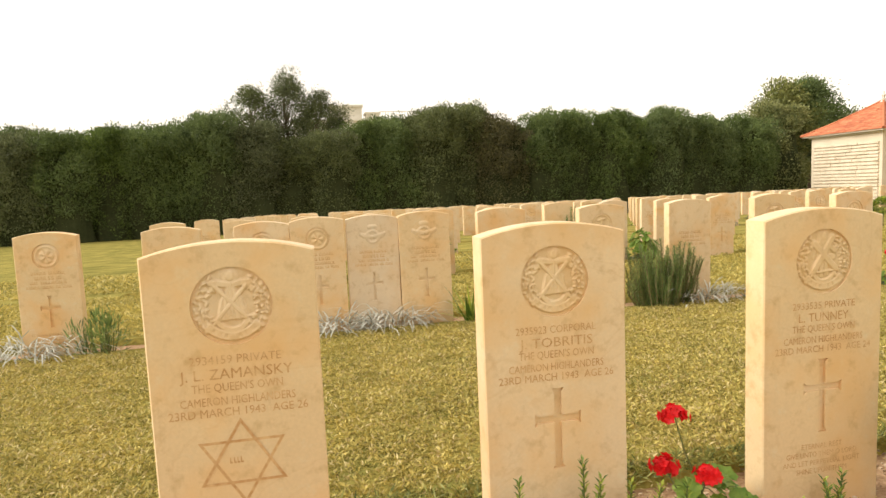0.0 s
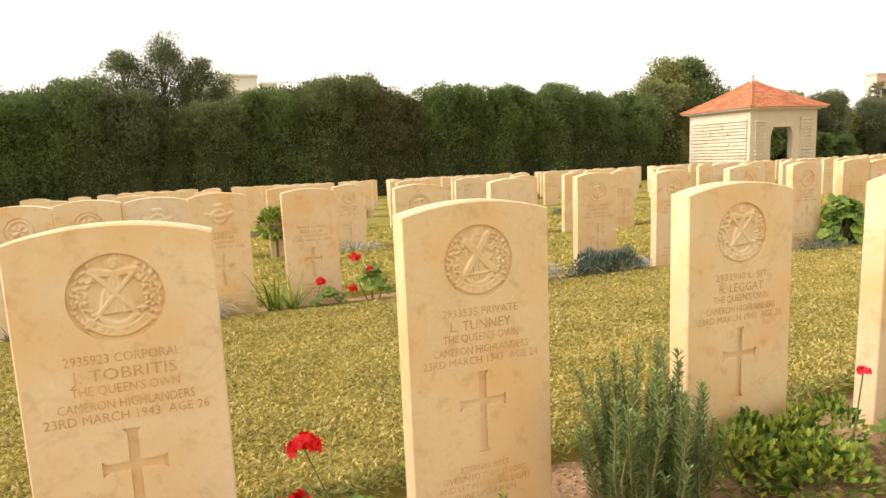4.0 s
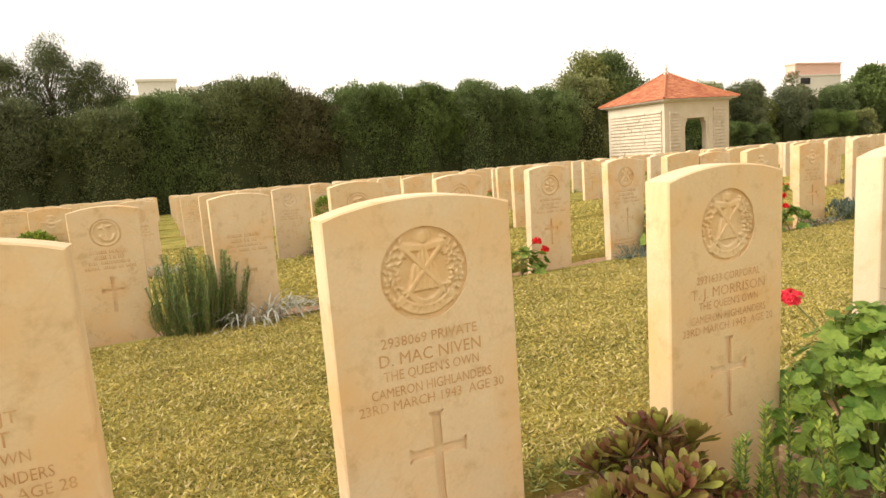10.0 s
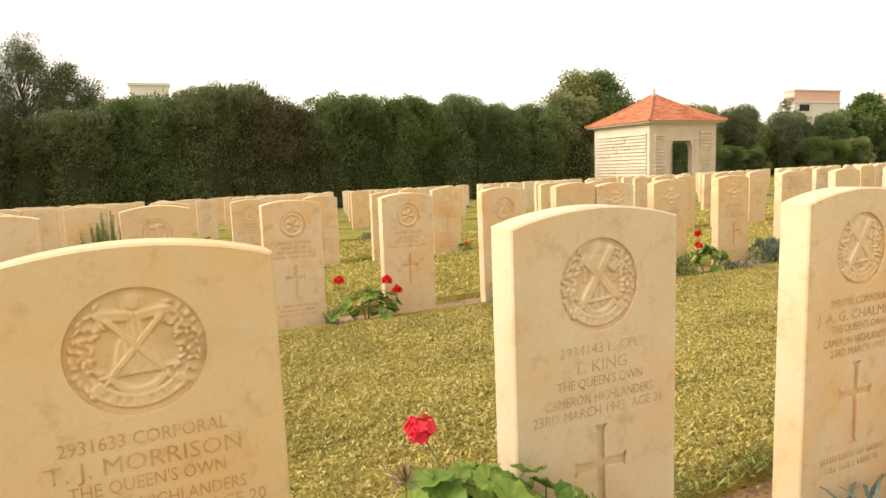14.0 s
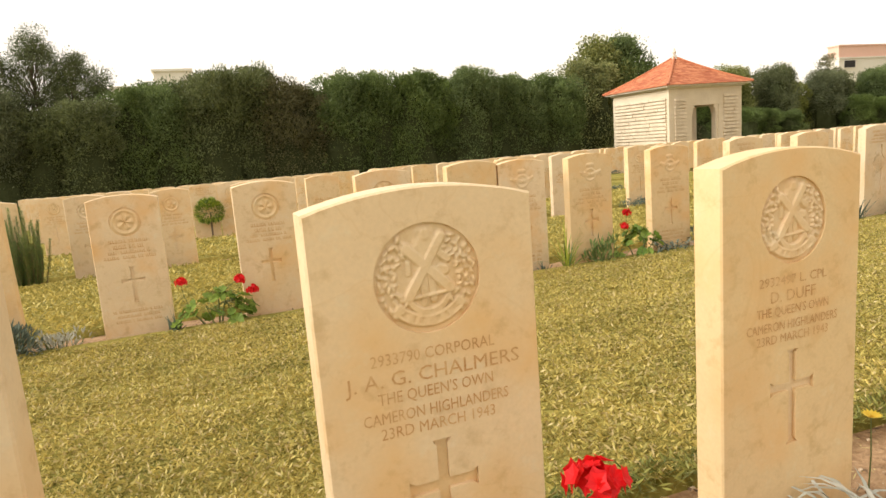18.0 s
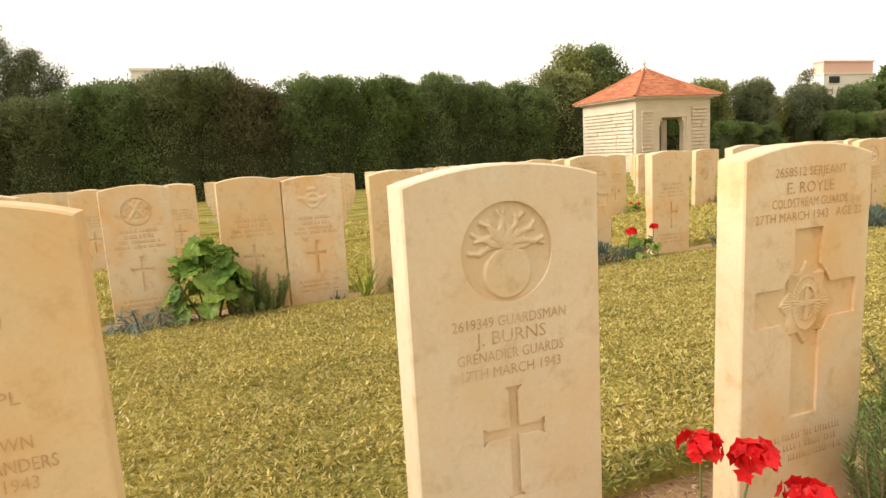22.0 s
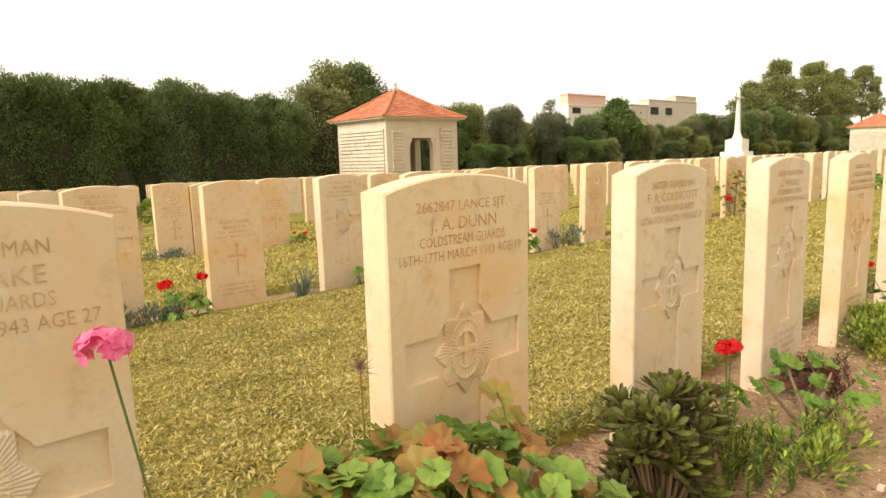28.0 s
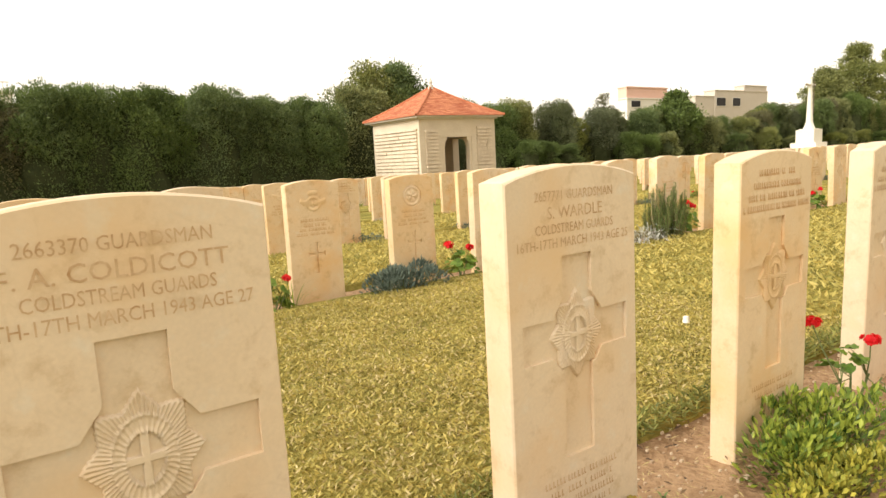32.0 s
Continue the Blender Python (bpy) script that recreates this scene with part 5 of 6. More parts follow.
def further_beds():
    rng = random.Random(8)
    kinds = [
        geranium(-0.9, 6.08, 0.4, 0.24, 0.2, 36, 0.034, ((-0.1, 0, 0.28), (0.1, 0, 0.24)), seed=90),
        cushion(0.3, 6.08, 0.6, 0.3, 0.16, 91, 700),
        tuft(1.1, 6.08, 0.2, 40, 92, 0.012),
        rosemary(3.65, 6.12, 0.62, 0.45, 40, seed=93, label="tall dense rosemary bush with upright stems"),
        silver(2.7, 6.08, 0.55, 0.3, 0.18, 94, 170),
        geranium(4.6, 6.1, 0.4, 0.3, 0.36, 60, 0.045, (), seed=95, label="leafy bright green shrub", name="leafy_shrub"),
    ]
    for k, y in enumerate(ROWS_Y[2:7]):
        x = -1.2 + rng.uniform(0, 1)
        while x < (26 if k < 2 else 20):
            x += rng.choice((0.8, 1.6, 1.6, 2.4, 3.2)) + rng.uniform(-0.1, 0.1)
            src = rng.choice((0, 0, 1, 1, 2, 2, 4)) if rng.random() < 0.92 else 3
            s = rng.uniform(0.7, 1.0)
            ob = copy_thing(kinds[src], pose(x, y - 0.05, level(y - 0.05) + 0.004, 0, 0, rng.uniform(0, 360)))
            ob.scale = (s, s, s)
    for k, y in enumerate(ROWS_Y[:2]):
        x = 17.5
        while x < 34:
            x += rng.choice((0.8, 1.6, 2.4)) + rng.uniform(-0.1, 0.1)
            copy_thing(kinds[rng.choice((0, 0, 1, 4, 5))], pose(x, y - 0.1, level(y) + 0.004, 0, 0, rng.uniform(0, 360)))
    bush = plant("topiary_bush", "small round clipped bush on a thin bare trunk", "bush", 5.42, 9.2)
    acc, wood = Acc(), Acc()
    wood.tube([(0, 0, -0.02), (0.01, 0, 0.3)], 0.015, 0.01, 6)
    for _ in range(1100):
        a, e = rng.uniform(0, 6.283), math.asin(rng.uniform(-0.75, 1))
        n = Vector((math.cos(a) * math.cos(e), math.sin(a) * math.cos(e), math.sin(e))) * rng.uniform(0.7, 1.0)
        acc.oval(Vector((n.x * 0.18, n.y * 0.18, 0.31 + n.z * 0.13)), n + Vector((rng.uniform(-0.7, 0.7), rng.uniform(-0.7, 0.7), 0)), (0, 0, 1), 0.05, 0.025)
    wood.part("trunk", M_BARK, bush)
    acc.part("crown", M_COVER, bush)
    copy_thing(bush, pose(11.67, 9.2, level(9.2)))
    copy_thing(bush, pose(1.75, 6.05, level(6.05)))


further_beds()

# ---- hedge and trees ----


def crown_mesh(name, w, d, h, seed, lumps=26, leaves=9000, length=0.16, width=0.05, box=0.6, loose=0.0):
    """A shaggy crown from z 0 to h: leaf sprays on the skin of many lumps, thin towards its rim."""
    rng = np.random.default_rng(seed)
    a = rng.uniform(0, 2 * np.pi, lumps)
    q = rng.uniform(0, 1, lumps) ** 0.5
    cz = rng.uniform(0.0, 1.0, lumps) ** 0.62 * 0.88
    shrink = (1 - (1 - box) * cz ** 2) * (0.72 + 0.28 * np.minimum(1, cz / 0.55))
    lx, ly = q * w * 0.40 * np.cos(a) * shrink, q * d * 0.40 * np.sin(a) * shrink
    lr = rng.uniform(0.13, 0.27, lumps) * min(w, d, h)
    # Low lumps carry fewer leaves, so the painted dark core shows there.
    weight = 0.42 + 0.58 * cz
    which = rng.choice(lumps, leaves, p=weight / weight.sum())
    n = rng.normal(size=(leaves, 3))
    n /= np.linalg.norm(n, axis=1)[:, None]
    r = lr[which] * (rng.uniform(0.60, 1.08, leaves) + loose * np.minimum(rng.exponential(1.0, leaves), 2.0))
    p = np.stack([lx[which], ly[which], cz[which] * h], 1) + n * r[:, None]
    p[:, 2] = np.clip(p[:, 2], 0.02, None)
    d2 = n + rng.normal(scale=0.55, size=(leaves, 3)) + (0, 0, 0.45)
    d2 /= np.linalg.norm(d2, axis=1)[:, None]
    return cloud_mesh(name, p, d2, length, width, rng)


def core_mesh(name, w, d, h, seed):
    """The inside of a crown: a closed blob painted dark for the shade there."""
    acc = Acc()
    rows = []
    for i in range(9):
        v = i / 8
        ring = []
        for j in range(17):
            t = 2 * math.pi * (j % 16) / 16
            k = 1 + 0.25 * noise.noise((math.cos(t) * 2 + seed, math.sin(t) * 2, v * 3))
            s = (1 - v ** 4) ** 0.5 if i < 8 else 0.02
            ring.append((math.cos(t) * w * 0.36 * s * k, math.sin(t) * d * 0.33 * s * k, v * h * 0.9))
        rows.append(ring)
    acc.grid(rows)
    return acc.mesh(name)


def shrub(x, y, w, d, h, meshes, material, label, group="", name="hedge_shrub", z=None, turn=0):
    """A dense shrub; its crown and core come from a shared mesh of 2.6 by 2.2 by 4 metres."""
    root = tagged(new(name), label, "shrub", group)
    z = level(y) + 0.04 if z is None else z
    root.matrix_basis = pose(x, y, z, 0, 0, turn)
    sc = (w / 2.6, d / 2.2, h / 4.0)
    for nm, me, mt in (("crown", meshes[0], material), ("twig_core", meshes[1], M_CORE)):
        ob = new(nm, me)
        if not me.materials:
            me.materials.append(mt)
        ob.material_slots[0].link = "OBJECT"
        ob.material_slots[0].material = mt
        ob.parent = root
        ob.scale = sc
    trunk = Acc()
    trunk.tube([(0, 0, -0.1), (0.05, 0, h * 0.3)], 0.07, 0.05, 6)
    trunk.part("trunk", M_BARK, root)
    return root


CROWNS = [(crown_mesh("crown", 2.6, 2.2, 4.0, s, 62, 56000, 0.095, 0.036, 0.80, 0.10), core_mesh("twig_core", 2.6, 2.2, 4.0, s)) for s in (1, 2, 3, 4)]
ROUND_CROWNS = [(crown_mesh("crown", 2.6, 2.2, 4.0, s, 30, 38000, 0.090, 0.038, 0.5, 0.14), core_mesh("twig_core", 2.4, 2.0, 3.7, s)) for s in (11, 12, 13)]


def hedge_top(x):
    """Height of the hedge's crest above the level of the front row."""
    marks = ((-40, 4.4), (-13, 4.3), (-10.8, 4.1), (-9.3, 4.2), (-6.8, 4.6), (-3.2, 4.85), (-2.4, 4.4), (-1.8, 3.6), (0.7, 3.5), (1.6, 4.2), (3.0, 4.6), (5.5, 4.6), (6.9, 5.2), (8.6, 4.7), (9.8, 4.0), (10.8, 4.0), (12.2, 4.5), (13.8, 4.85), (16, 4.5), (20, 4.5), (22, 4.15), (26, 4.0))
    for (a, b), (c, e) in zip(marks, marks[1:]):
        if a <= x <= c:
            return b + (e - b) * (x - a) / (c - a)
    return 4.0


def hedge():
    rng = random.Random(3)
    x = -38.0
    while x < 25.5:
        top = hedge_top(x) + 0.16 - level(29) + rng.uniform(-0.22, 0.16)
        if 8.9 < x < 11.2:
            mt, lab = M_HEDGE_BROWN, "browned thinning shrub in the tall hedge"
        elif 6 < x < 9:
            mt, lab = M_HEDGE_OLIVE, "tall grey-green shrub in the hedge"
        elif x < 2.5 and rng.random() < 0.35:
            mt, lab = M_HEDGE_OLIVE, "tall grey-green shrub in the hedge"
        else:
            mt, lab = M_HEDGE, "dense dark green shrub of the tall hedge"
        shrub(x, 29.5 + rng.uniform(-0.5, 0.4), 3.3, 2.6, top * 0.98, CROWNS[rng.randrange(4)], mt, lab, "shrubs of the tall hedge", turn=rng.uniform(-25, 25) + 180 * rng.randrange(2))
        x += rng.uniform(1.3, 1.9)


hedge()


def tree(x, y, h, spread, material, seed, label, clumps=26, leaves=420, length=0.14, width=0.04, trunk_r=0.14, low=0.35, clump_r=0.5, name="tree"):
    """A tree with a tapered trunk, limbs that fork, and a crown of leaf clumps at their ends."""
    rng = random.Random(seed)
    nrng = np.random.default_rng(seed)
    root = tagged(new(name), label, "tree")
    root.matrix_basis = pose(x, y, level(y) + 0.02)
    wood = Acc()
    top = Vector((rng.uniform(-0.1, 0.1) * spread, 0, h * 0.82))
    fork = Vector((0, 0, h * low))
    wood.tube([(0, 0, -0.2), fork * 0.5 + Vector((0.05, 0, 0)), fork, top], trunk_r, trunk_r * 0.25, 8)
    pts, dirs = [], []
    for k in range(clumps):
        a = k * 2.39996 + rng.uniform(-0.3, 0.3)
        v = (k + 0.5) / clumps
        rr = spread * 0.5 * math.sqrt(max(0.05, 1 - (2 * v - 0.75) ** 2)) * rng.uniform(0.55, 1.0)
        c = Vector((rr * math.cos(a), rr * math.sin(a) * 0.8, h * (low + (1 - low) * v) * rng.uniform(0.93, 1.02)))
        b = fork.lerp(top, max(0, v * 0.9 - 0.1))
        wood.tube([b, b.lerp(c, 0.5) + Vector((0, 0, -0.04 * h * 0.3)), c], trunk_r * 0.32, trunk_r * 0.06, 5)
        n = nrng.normal(size=(leaves, 3))
        n /= np.linalg.norm(n, axis=1)[:, None]
        r = clump_r * rng.uniform(0.7, 1.25) * nrng.uniform(0.2, 1.0, leaves) ** 0.7 * (1 + nrng.exponential(0.14, leaves))
        pts.append(np.array(c) + n * r[:, None] * (1, 1, 0.7))
        dd = n + nrng.normal(scale=0.6, size=(leaves, 3)) + (0, 0, 0.4)
        dirs.append(dd / np.linalg.norm(dd, axis=1)[:, None])
    wood.part("trunk", M_BARK, root)
    link("crown", cloud_mesh("crown", np.concatenate(pts), np.concatenate(dirs), length, width, nrng), material, root)
    return root


for n, (tx, ty, th, tw, tk) in enumerate(((-2.5, 31.2, 7.3, 2.9, 46), (-0.7, 31.4, 7.9, 3.0, 52), (0.75, 31.0, 6.9, 2.4, 38), (1.7, 30.8, 6.0, 1.7, 22), (-3.9, 30.8, 5.9, 2.2, 26))):
    tree(tx, ty, th, tw, M_HEDGE_OLIVE, 30 + n, "wispy grey-green tree with open branches above the hedge", int(tk * 1.7), 330, 0.11, 0.030, 0.09, 0.42, 0.50)
shrub(27.2, 31.4, 5.0, 4.0, 6.3, ROUND_CROWNS[0], M_HEDGE_LIGHT, "tall light green tree with drooping foliage beside the pavilion", "", "light_green_tree")
tree(31.6, 33.4, 7.6, 4.8, M_HEDGE, 6, "round dark green tree behind the pavilion", 34, 800, 0.18, 0.08, 0.2, 0.3, 0.95)
tree(29.4, 33.0, 7.3, 3.8, M_HEDGE_LIGHT, 7, "round green tree behind the pavilion", 28, 800, 0.18, 0.08, 0.2, 0.3, 0.9)


def far_wood():
    """The belt of shrubs and low trees along the far side of the plot."""
    rng = random.Random(21)
    marks = ((34, 5.0), (43, 5.4), (48.5, 4.9), (51, 5.4), (55.7, 4.8), (60, 4.7), (65.3, 5.0), (70, 5.0), (74.6, 4.5), (83.6, 4.3), (89.3, 5.4), (97.4, 5.6), (104.7, 5.8), (114.6, 7.4), (126.8, 5.3), (150, 6.5))
    x = 35.0
    while x < 150:
        top = next(b + (e - b) * (x - a) / (c - a) for (a, b), (c, e) in zip(marks, marks[1:]) if a <= x <= c)
        mt = rng.choice((M_HEDGE, M_HEDGE_LIGHT, M_HEDGE_LIGHT, M_HEDGE_OLIVE, M_HEDGE_BROWN))
        lab = {M_HEDGE: "dark green", M_HEDGE_LIGHT: "light green", M_HEDGE_OLIVE: "grey-green", M_HEDGE_BROWN: "brownish"}[mt]
        shrub(x, 40 + rng.uniform(-1, 2), rng.uniform(3.6, 4.8), 4.0, (top - level(40)) * rng.uniform(0.86, 1.06), ROUND_CROWNS[rng.randrange(3)], mt, f"{lab} shrub of the far woodland belt", "shrubs of the far belt", "belt_shrub", turn=rng.uniform(0, 360))
        if rng.random() < 0.5:
            shrub(x + 1.5, 37.2 + rng.uniform(-0.6, 0.6), 3.0, 2.6, rng.uniform(2.2, 3.4), ROUND_CROWNS[rng.randrange(3)], rng.choice((M_HEDGE, M_HEDGE_LIGHT, M_HEDGE_LIGHT)), "low rounded green shrub before the belt", "low shrubs of the far belt", "belt_shrub", turn=rng.uniform(0, 360))
        x += 2.3
    for i, (px, py, h, s) in enumerate(((113.5, 44, 12.0, 6), (124, 44, 15.8, 8), (139.5, 44, 17.2, 10), (152, 44, 16.5, 7), (169, 44, 18.3, 9))):
        tree(px, py, h, s, M_HEDGE_LIGHT, 60 + i, "tall broad tree with clumped olive-green foliage", 32, 700, 0.34, 0.15, 0.30, 0.45, 1.25)
    tree(70, 40, 7.2, 5.0, M_HEDGE, 70, "dense dark green tree above the shrub belt", 26, 900, 0.3, 0.13, 0.2, 0.3, 1.0)
    tree(59.6, 41, 7.0, 2.6, M_HEDGE_BROWN, 71, "thin brownish tree above the shrub belt", 14, 260, 0.25, 0.06, 0.12, 0.4, 0.6)


far_wood()

# ---- pavilion ----


def pavilion():
    root = thing("pavilion", "pale stone pavilion with a hipped clay tile roof and open doorways", "pavilion")
    x0, x1, y0, y1 = 25.84, 30.22, 22.68, 26.86
    zb, zt, t = level(24) - 0.05, 2.60, 0.38
    dx0, dx1, dz = 27.10, 28.78, 1.78
    rng = random.Random(2)

    def wall(name, boxes, label=""):
        made = []
        for b in boxes:
            acc = Acc()
            acc.box(*b)
            made.append(acc.part(name, M_ASHLAR, root, label))
        return made[0]

    south = wall("wall", [(x0, y0, zb, dx0, y0 + t, zt), (dx1, y0, zb, x1, y0 + t, zt), (dx0, y0, dz, dx1, y0 + t, zt)])
    north = wall("wall", [(x0, y1 - t, zb, dx0 + 0.15, y1, zt), (dx1 - 0.15, y1 - t, zb, x1, y1, zt), (dx0 + 0.15, y1 - t, dz - 0.1, dx1 - 0.15, y1, zt)])
    west = wall("wall", [(x0, y0 + t, zb, x0 + t, y1 - t, zt)])
    wall("wall", [(x1 - t, y0 + t, zb, x1, y0 + 1.2, zt), (x1 - t, y1 - 1.2, zb, x1, y1 - t, zt), (x1 - t, y0 + 1.2, dz, x1, y1 - 1.2, zt)])
    acc = Acc()
    acc.box(x0 + 0.02, y0 + 0.02, zb, x1 - 0.02, y1 - 0.02, level(24) + 0.1)
    acc.part("floor_slab", M_ASHLAR, root)
    for sx in (dx0, dx1):
        s = 1 if sx == dx0 else -1
        acc = Acc()
        pts = [(0, dz), (0.26, dz), (0.26, dz - 0.10), (0.16, dz - 0.22), (0.14, dz - 0.40), (0, dz - 0.40)]
        n = len(acc.v)
        for yy in (y0 + 0.03, y0 + t - 0.03):
            acc.v.extend([(sx + s * px, yy, pz) for px, pz in pts])
        c = len(pts)
        acc.f.append(tuple(range(n, n + c)))
        acc.f.append(tuple(range(n + c, n + 2 * c))[::-1])
        for i in range(c):
            j = (i + 1) % c
            acc.f.append((n + i, n + c + i, n + c + j, n + j))
        acc.part("bracket", M_ASHLAR, root, "moulded bracket under the lintel")
        acc = Acc()
        acc.box(sx if s > 0 else sx - 0.12, y0 + 0.05, zb, sx + 0.12 if s > 0 else sx, y0 + t - 0.05, dz - 0.40)
        acc.part("jamb", M_ASHLAR, root)
    for sx in (dx0 + 0.42, dx1 - 0.30):
        acc = Acc()
        acc.tube([(sx, y1 - 0.75, zb), (sx, y1 - 0.75, dz - 0.2)], 0.17, 0.15, 12)
        acc.box(sx - 0.22, y1 - 0.97, dz - 0.2, sx + 0.22, y1 - 0.53, dz + 0.02)
        acc.part("column", M_ASHLAR, root, "short round column with a square cap")

    def courses(fixed, axis, a, b, parent):
        z = level(24) + 0.18
        while z < 2.15:
            h = rng.uniform(0.145, 0.185)
            u = a
            while u < b - 0.05:
                acc = Acc()
                w = min(rng.uniform(0.5, 1.5), b - u)
                out = rng.uniform(0.055, 0.09)
                if axis == "x":
                    acc.box(u + 0.008, fixed - out, z, u + w - 0.008, fixed + 0.01, z + h - 0.06)
                else:
                    acc.box(fixed - out, u + 0.008, z, fixed + 0.01, u + w - 0.008, z + h - 0.06)
                acc.part("stone", M_COURSE, parent)
                u += w
            z += h

    courses(x0, "y", y0 + 0.16, y1 - 0.16, west)
    courses(y0, "x", x0 + 0.30, dx0 - 0.28, south)
    courses(y0, "x", dx1 + 0.28, x1 - 0.25, south)
    acc = Acc()
    for o, za, zc in ((0.10, zt, zt + 0.07), (0.30, zt + 0.07, zt + 0.15)):
        acc.box(x0 - o, y0 - o, za, x1 + o, y1 + o, zc)
    acc.part("cornice", M_CORNICE, root, "pale projecting cornice")
    cx, cy = (x0 + x1) / 2, (y0 + y1) / 2
    hx, hy, ze, za = (x1 - x0) / 2 + 0.37, (y1 - y0) / 2 + 0.37, zt + 0.14, 4.22
    n = 17

    def prof(u):
        return ze + (za - ze) * (u * 0.80 + 0.20 * u * u)

    acc = Acc()
    rows = []
    for i in range(n + 1):
        u = i / n
        s = 1 - 0.97 * u
        z = prof(u)
        rows.append([(cx - hx * s, cy - hy * s, z), (cx + hx * s, cy - hy * s, z), (cx + hx * s, cy + hy * s, z), (cx - hx * s, cy + hy * s, z), (cx - hx * s, cy - hy * s, z)])
    acc.grid(rows)
    acc.part("roof", M_TILE, root)
    tiles = Acc()
    for side in range(4):
        m = Matrix.Translation((cx, cy, 0)) @ Matrix.Rotation(side * math.pi / 2, 4, "Z")
        ha, hb = (hx, hy) if side % 2 == 0 else (hy, hx)
        for i in range(n):
            u0, u1 = i / n, (i + 1.25) / n
            s0, s1 = 1 - 0.97 * u0, 1 - 0.97 * min(u1, 1)
            wide = ha * s0
            k = max(1, int(2 * wide / 0.22))
            for j in range(k):
                xa, xb = -wide + 2 * wide * j / k, -wide + 2 * wide * (j + 1) / k - 0.008
                lim = ha * s1
                lift = rng.uniform(0.018, 0.034)
                q = [(xa, -hb * s0, prof(u0) + lift), (xb, -hb * s0, prof(u0) + lift), (max(-lim, min(lim, xb)), -hb * s1, prof(min(u1, 1)) + 0.006), (max(-lim, min(lim, xa)), -hb * s1, prof(min(u1, 1)) + 0.006)]
                q = [tuple(m @ Vector(p)) for p in q]
                tiles.face(*q)
                tiles.face(q[1], q[0], (q[0][0], q[0][1], q[0][2] - 0.03), (q[1][0], q[1][1], q[1][2] - 0.03))
    ob = tiles.part("roof_tiling", M_TILE, root, "overlapping orange-red clay tiles")
    ob["kind"] = "stuff"
    for sx, sy in ((-1, -1), (1, -1), (1, 1), (-1, 1)):
        acc = Acc()
        acc.tube([(cx + sx * hx * (1 - 0.97 * u), cy + sy * hy * (1 - 0.97 * u), prof(u) + 0.03) for u in [i / 8 for i in range(9)]], 0.055, 0.05, 6)
        acc.part("ridge_capping", M_TILE, root)
    acc = Acc()
    acc.tube([(cx, cy, z) for z in (4.12, 4.30)], 0.20, 0.08, 10)
    acc.tube([(cx, cy, z) for z in (4.30, 4.36)], 0.13, 0.13, 10)
    acc.tube([(cx, cy, z) for z in (4.36, 4.46, 4.52)], 0.05, 0.10, 8)
    acc.tube([(cx, cy, z) for z in (4.52, 4.60, 4.74)], 0.10, 0.012, 8)
    acc.part("finial", M_CORNICE, root, "pale turned stone finial")
    return root


PAV = pavilion()
copy_thing(PAV, pose(65.9, -3.5, 0.06))

# ---- memorial cross ----


def memorial_cross():
    root = thing("memorial_cross", "tall white stone memorial cross on a stepped base", "monument")
    cx, cy, g = 86.9, 34.05, level(34) - 0.1
    for w, z0, z1 in ((2.05, g, -0.14), (1.4, -0.14, 0.42)):
        acc = Acc()
        acc.box(cx - w, cy - w, z0, cx + w, cy + w, z1)
        acc.part("step", M_WHITEST, root)
    acc = Acc()
    acc.box(cx - 1.0, cy - 1.0, 0.42, cx + 1.0, cy + 1.0, 1.9)
    acc.box(cx - 0.75, cy - 0.75, 1.9, cx + 0.75, cy + 0.75, 1.98)
    acc.part("plinth", M_WHITEST, root)
    acc = Acc()
    acc.tube([(cx, cy, 1.98), (cx, cy, 2.3), (cx, cy, 2.7)], 0.68, 0.38, 8)
    acc.tube([(cx, cy, 2.7), (cx, cy, 7.8)], 0.38, 0.17, 8)
    acc.part("shaft", M_WHITEST, root)
    acc = Acc()
    acc.tube([(cx - 0.95, cy, 6.9), (cx + 0.95, cy, 6.9)], 0.15, 0.15, 8)
    acc.part("cross_arm", M_WHITEST, root)
    acc = Acc()
    acc.box(cx - 0.06, cy - 0.42, 3.6, cx + 0.06, cy - 0.37, 7.3)
    acc.box(cx - 0.35, cy - 0.42, 6.7, cx + 0.35, cy - 0.37, 6.8)
    acc.part("sword", M_BRONZE, root, "bronze sword on the shaft")
    return root


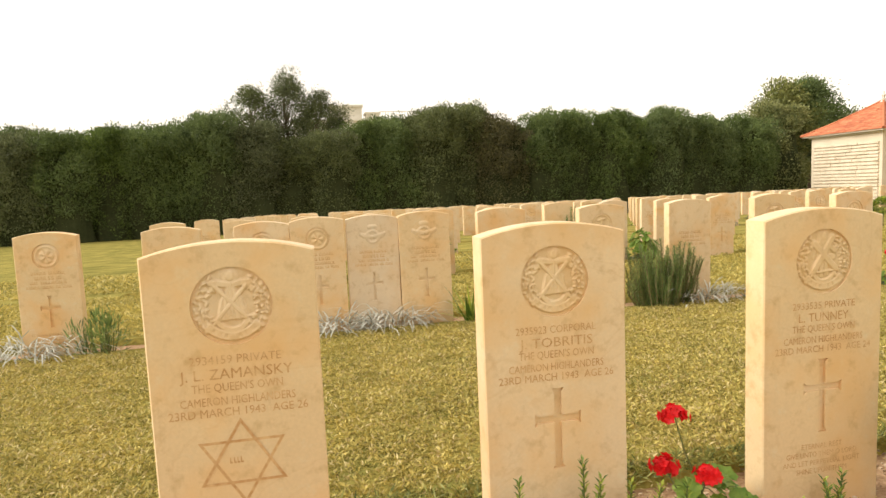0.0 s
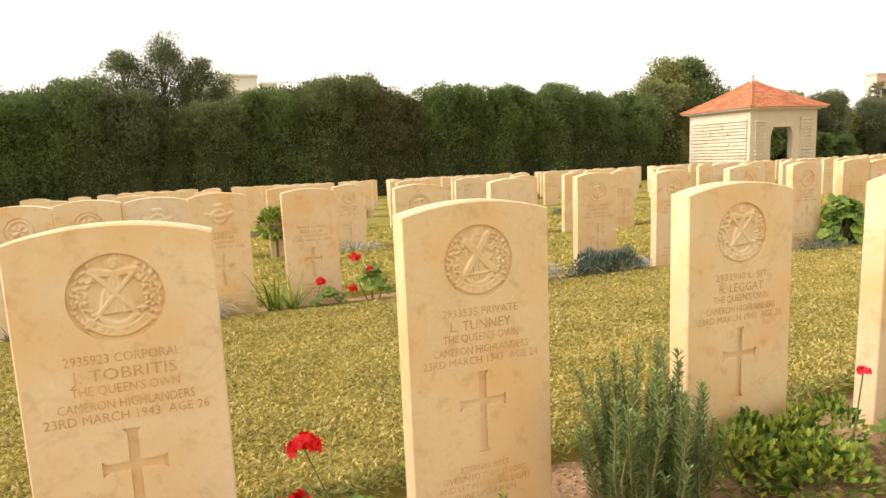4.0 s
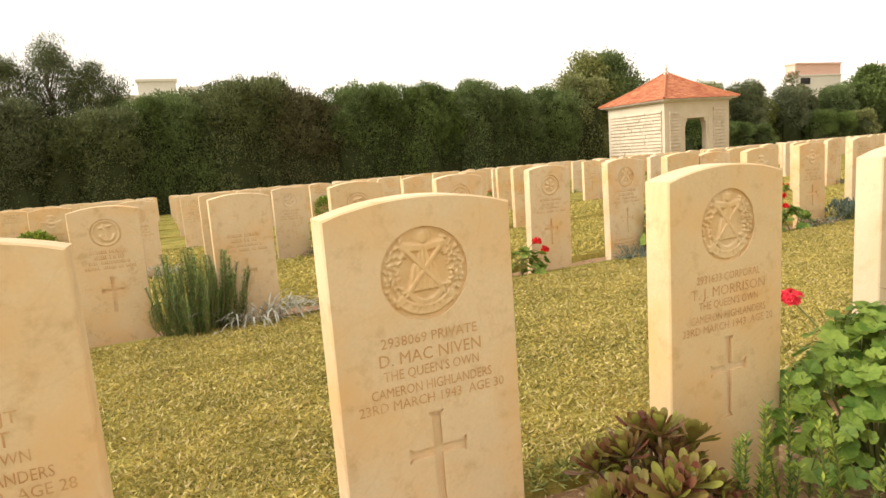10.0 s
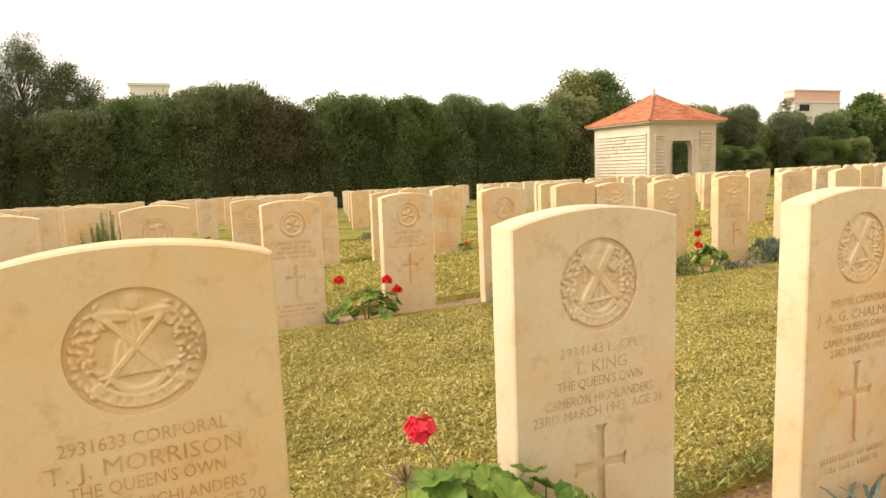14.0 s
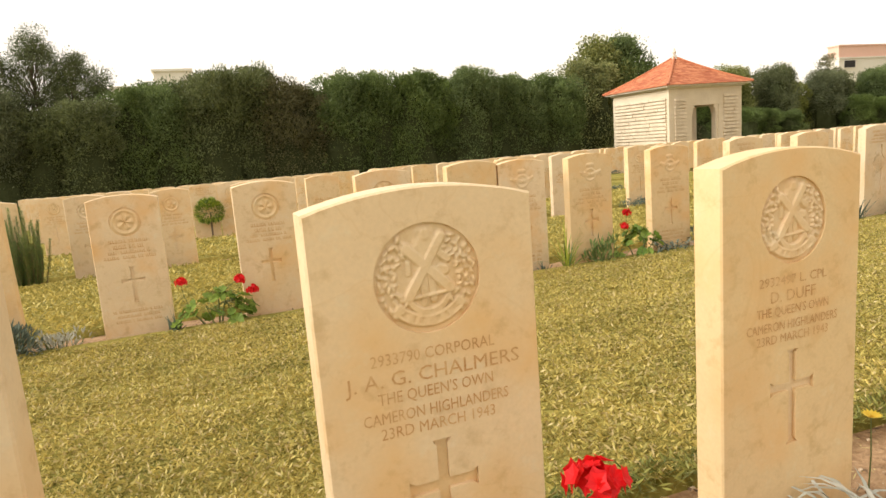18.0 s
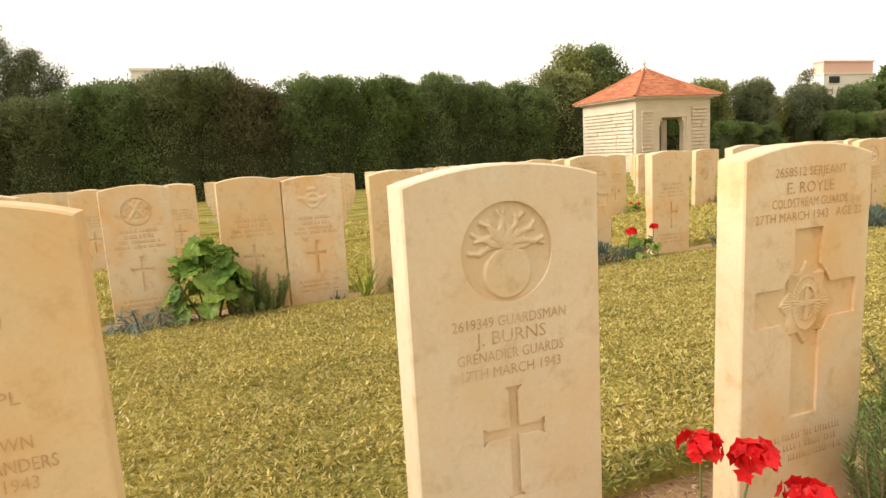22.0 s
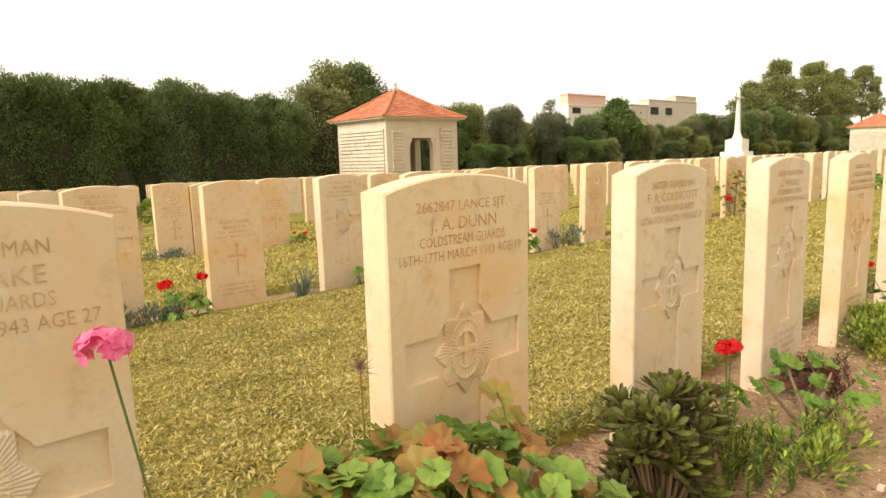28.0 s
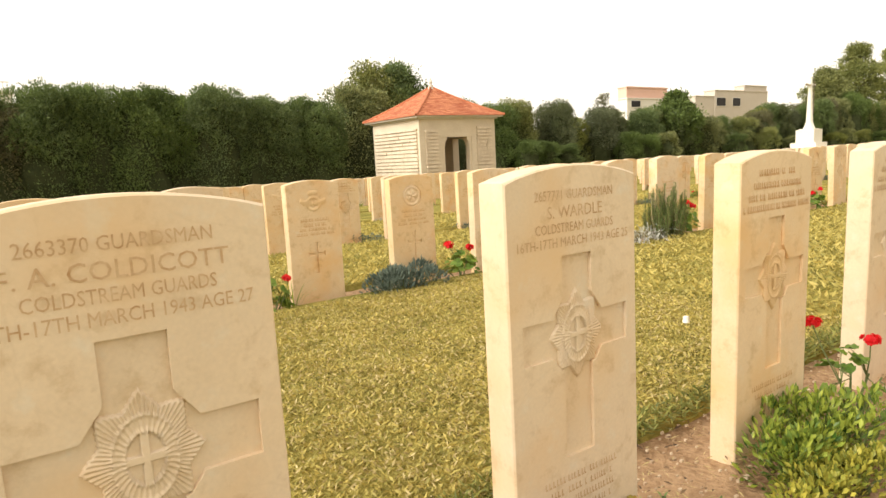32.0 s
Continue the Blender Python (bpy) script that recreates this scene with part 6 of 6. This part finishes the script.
memorial_cross()

# ---- buildings behind the trees ----


def building(name, label, blocks, windows=(), rail=None):
    root = thing(name, label, "building")
    for x0, y0, z0, x1, y1, z1, mt in blocks:
        acc = Acc()
        acc.box(x0, y0, z0, x1, y1, z1)
        acc.part("wall", mt, root)
        acc = Acc()
        acc.box(x0 - 0.15, y0 - 0.15, z1, x1 + 0.15, y1 + 0.15, z1 + 0.22)
        acc.part("parapet", mt, root)
    for x0, z0, x1, z1, y in windows:
        acc = Acc()
        acc.box(x0 - 0.12, y - 0.10, z0 - 0.12, x1 + 0.12, y - 0.02, z1 + 0.12)
        w = acc.part("window", M_RENDER, root)
        acc = Acc()
        acc.box(x0, y - 0.13, z0, x1, y - 0.104, z1)
        acc.part("pane", M_PANE, w)
    if rail:
        x0, x1, y, z0, z1 = rail
        for k in range(int((x1 - x0) / 0.3)):
            acc = Acc()
            acc.box(x0 + 0.3 * k, y, z0, x0 + 0.3 * k + 0.05, y + 0.05, z1)
            acc.part("baluster", M_RENDER, root)
        acc = Acc()
        acc.box(x0, y - 0.02, z1, x1, y + 0.08, z1 + 0.08)
        acc.part("handrail", M_RENDER, root)
    return root


building("white_house", "white rendered house with a flat roof behind the hedge", [(-1.5, 67, -1.2, 12.2, 70, 8.5, M_RENDER), (2.3, 67.1, 8.72, 5.75, 69, 10.0, M_RENDER), (6.2, 67.1, 8.72, 7.6, 69, 9.2, M_RENDER)], (), (7.7, 12.1, 67.1, 8.72, 9.4))
building("pink_house", "pink and white rendered house with a flat roof", [(103.9, 73, -1, 115.8, 75, 9.6, M_RENDER), (103.9, 73.1, 9.82, 115.8, 75, 11.6, M_PINKW)], ((105, 8.2, 107.5, 9.3, 73),))
building("grey_building", "unfinished grey concrete building with dark window openings", [(150, 89.2, -1, 158, 92, 12.4, M_GREYW), (158, 89, -1, 183.2, 92, 13.9, M_GREYW), (172, 89.3, 14.12, 183.2, 92, 15.4, M_GREYW)], ((158.6, 10.2, 162.6, 12.2, 89), (166, 10.2, 169.5, 12.2, 89)))
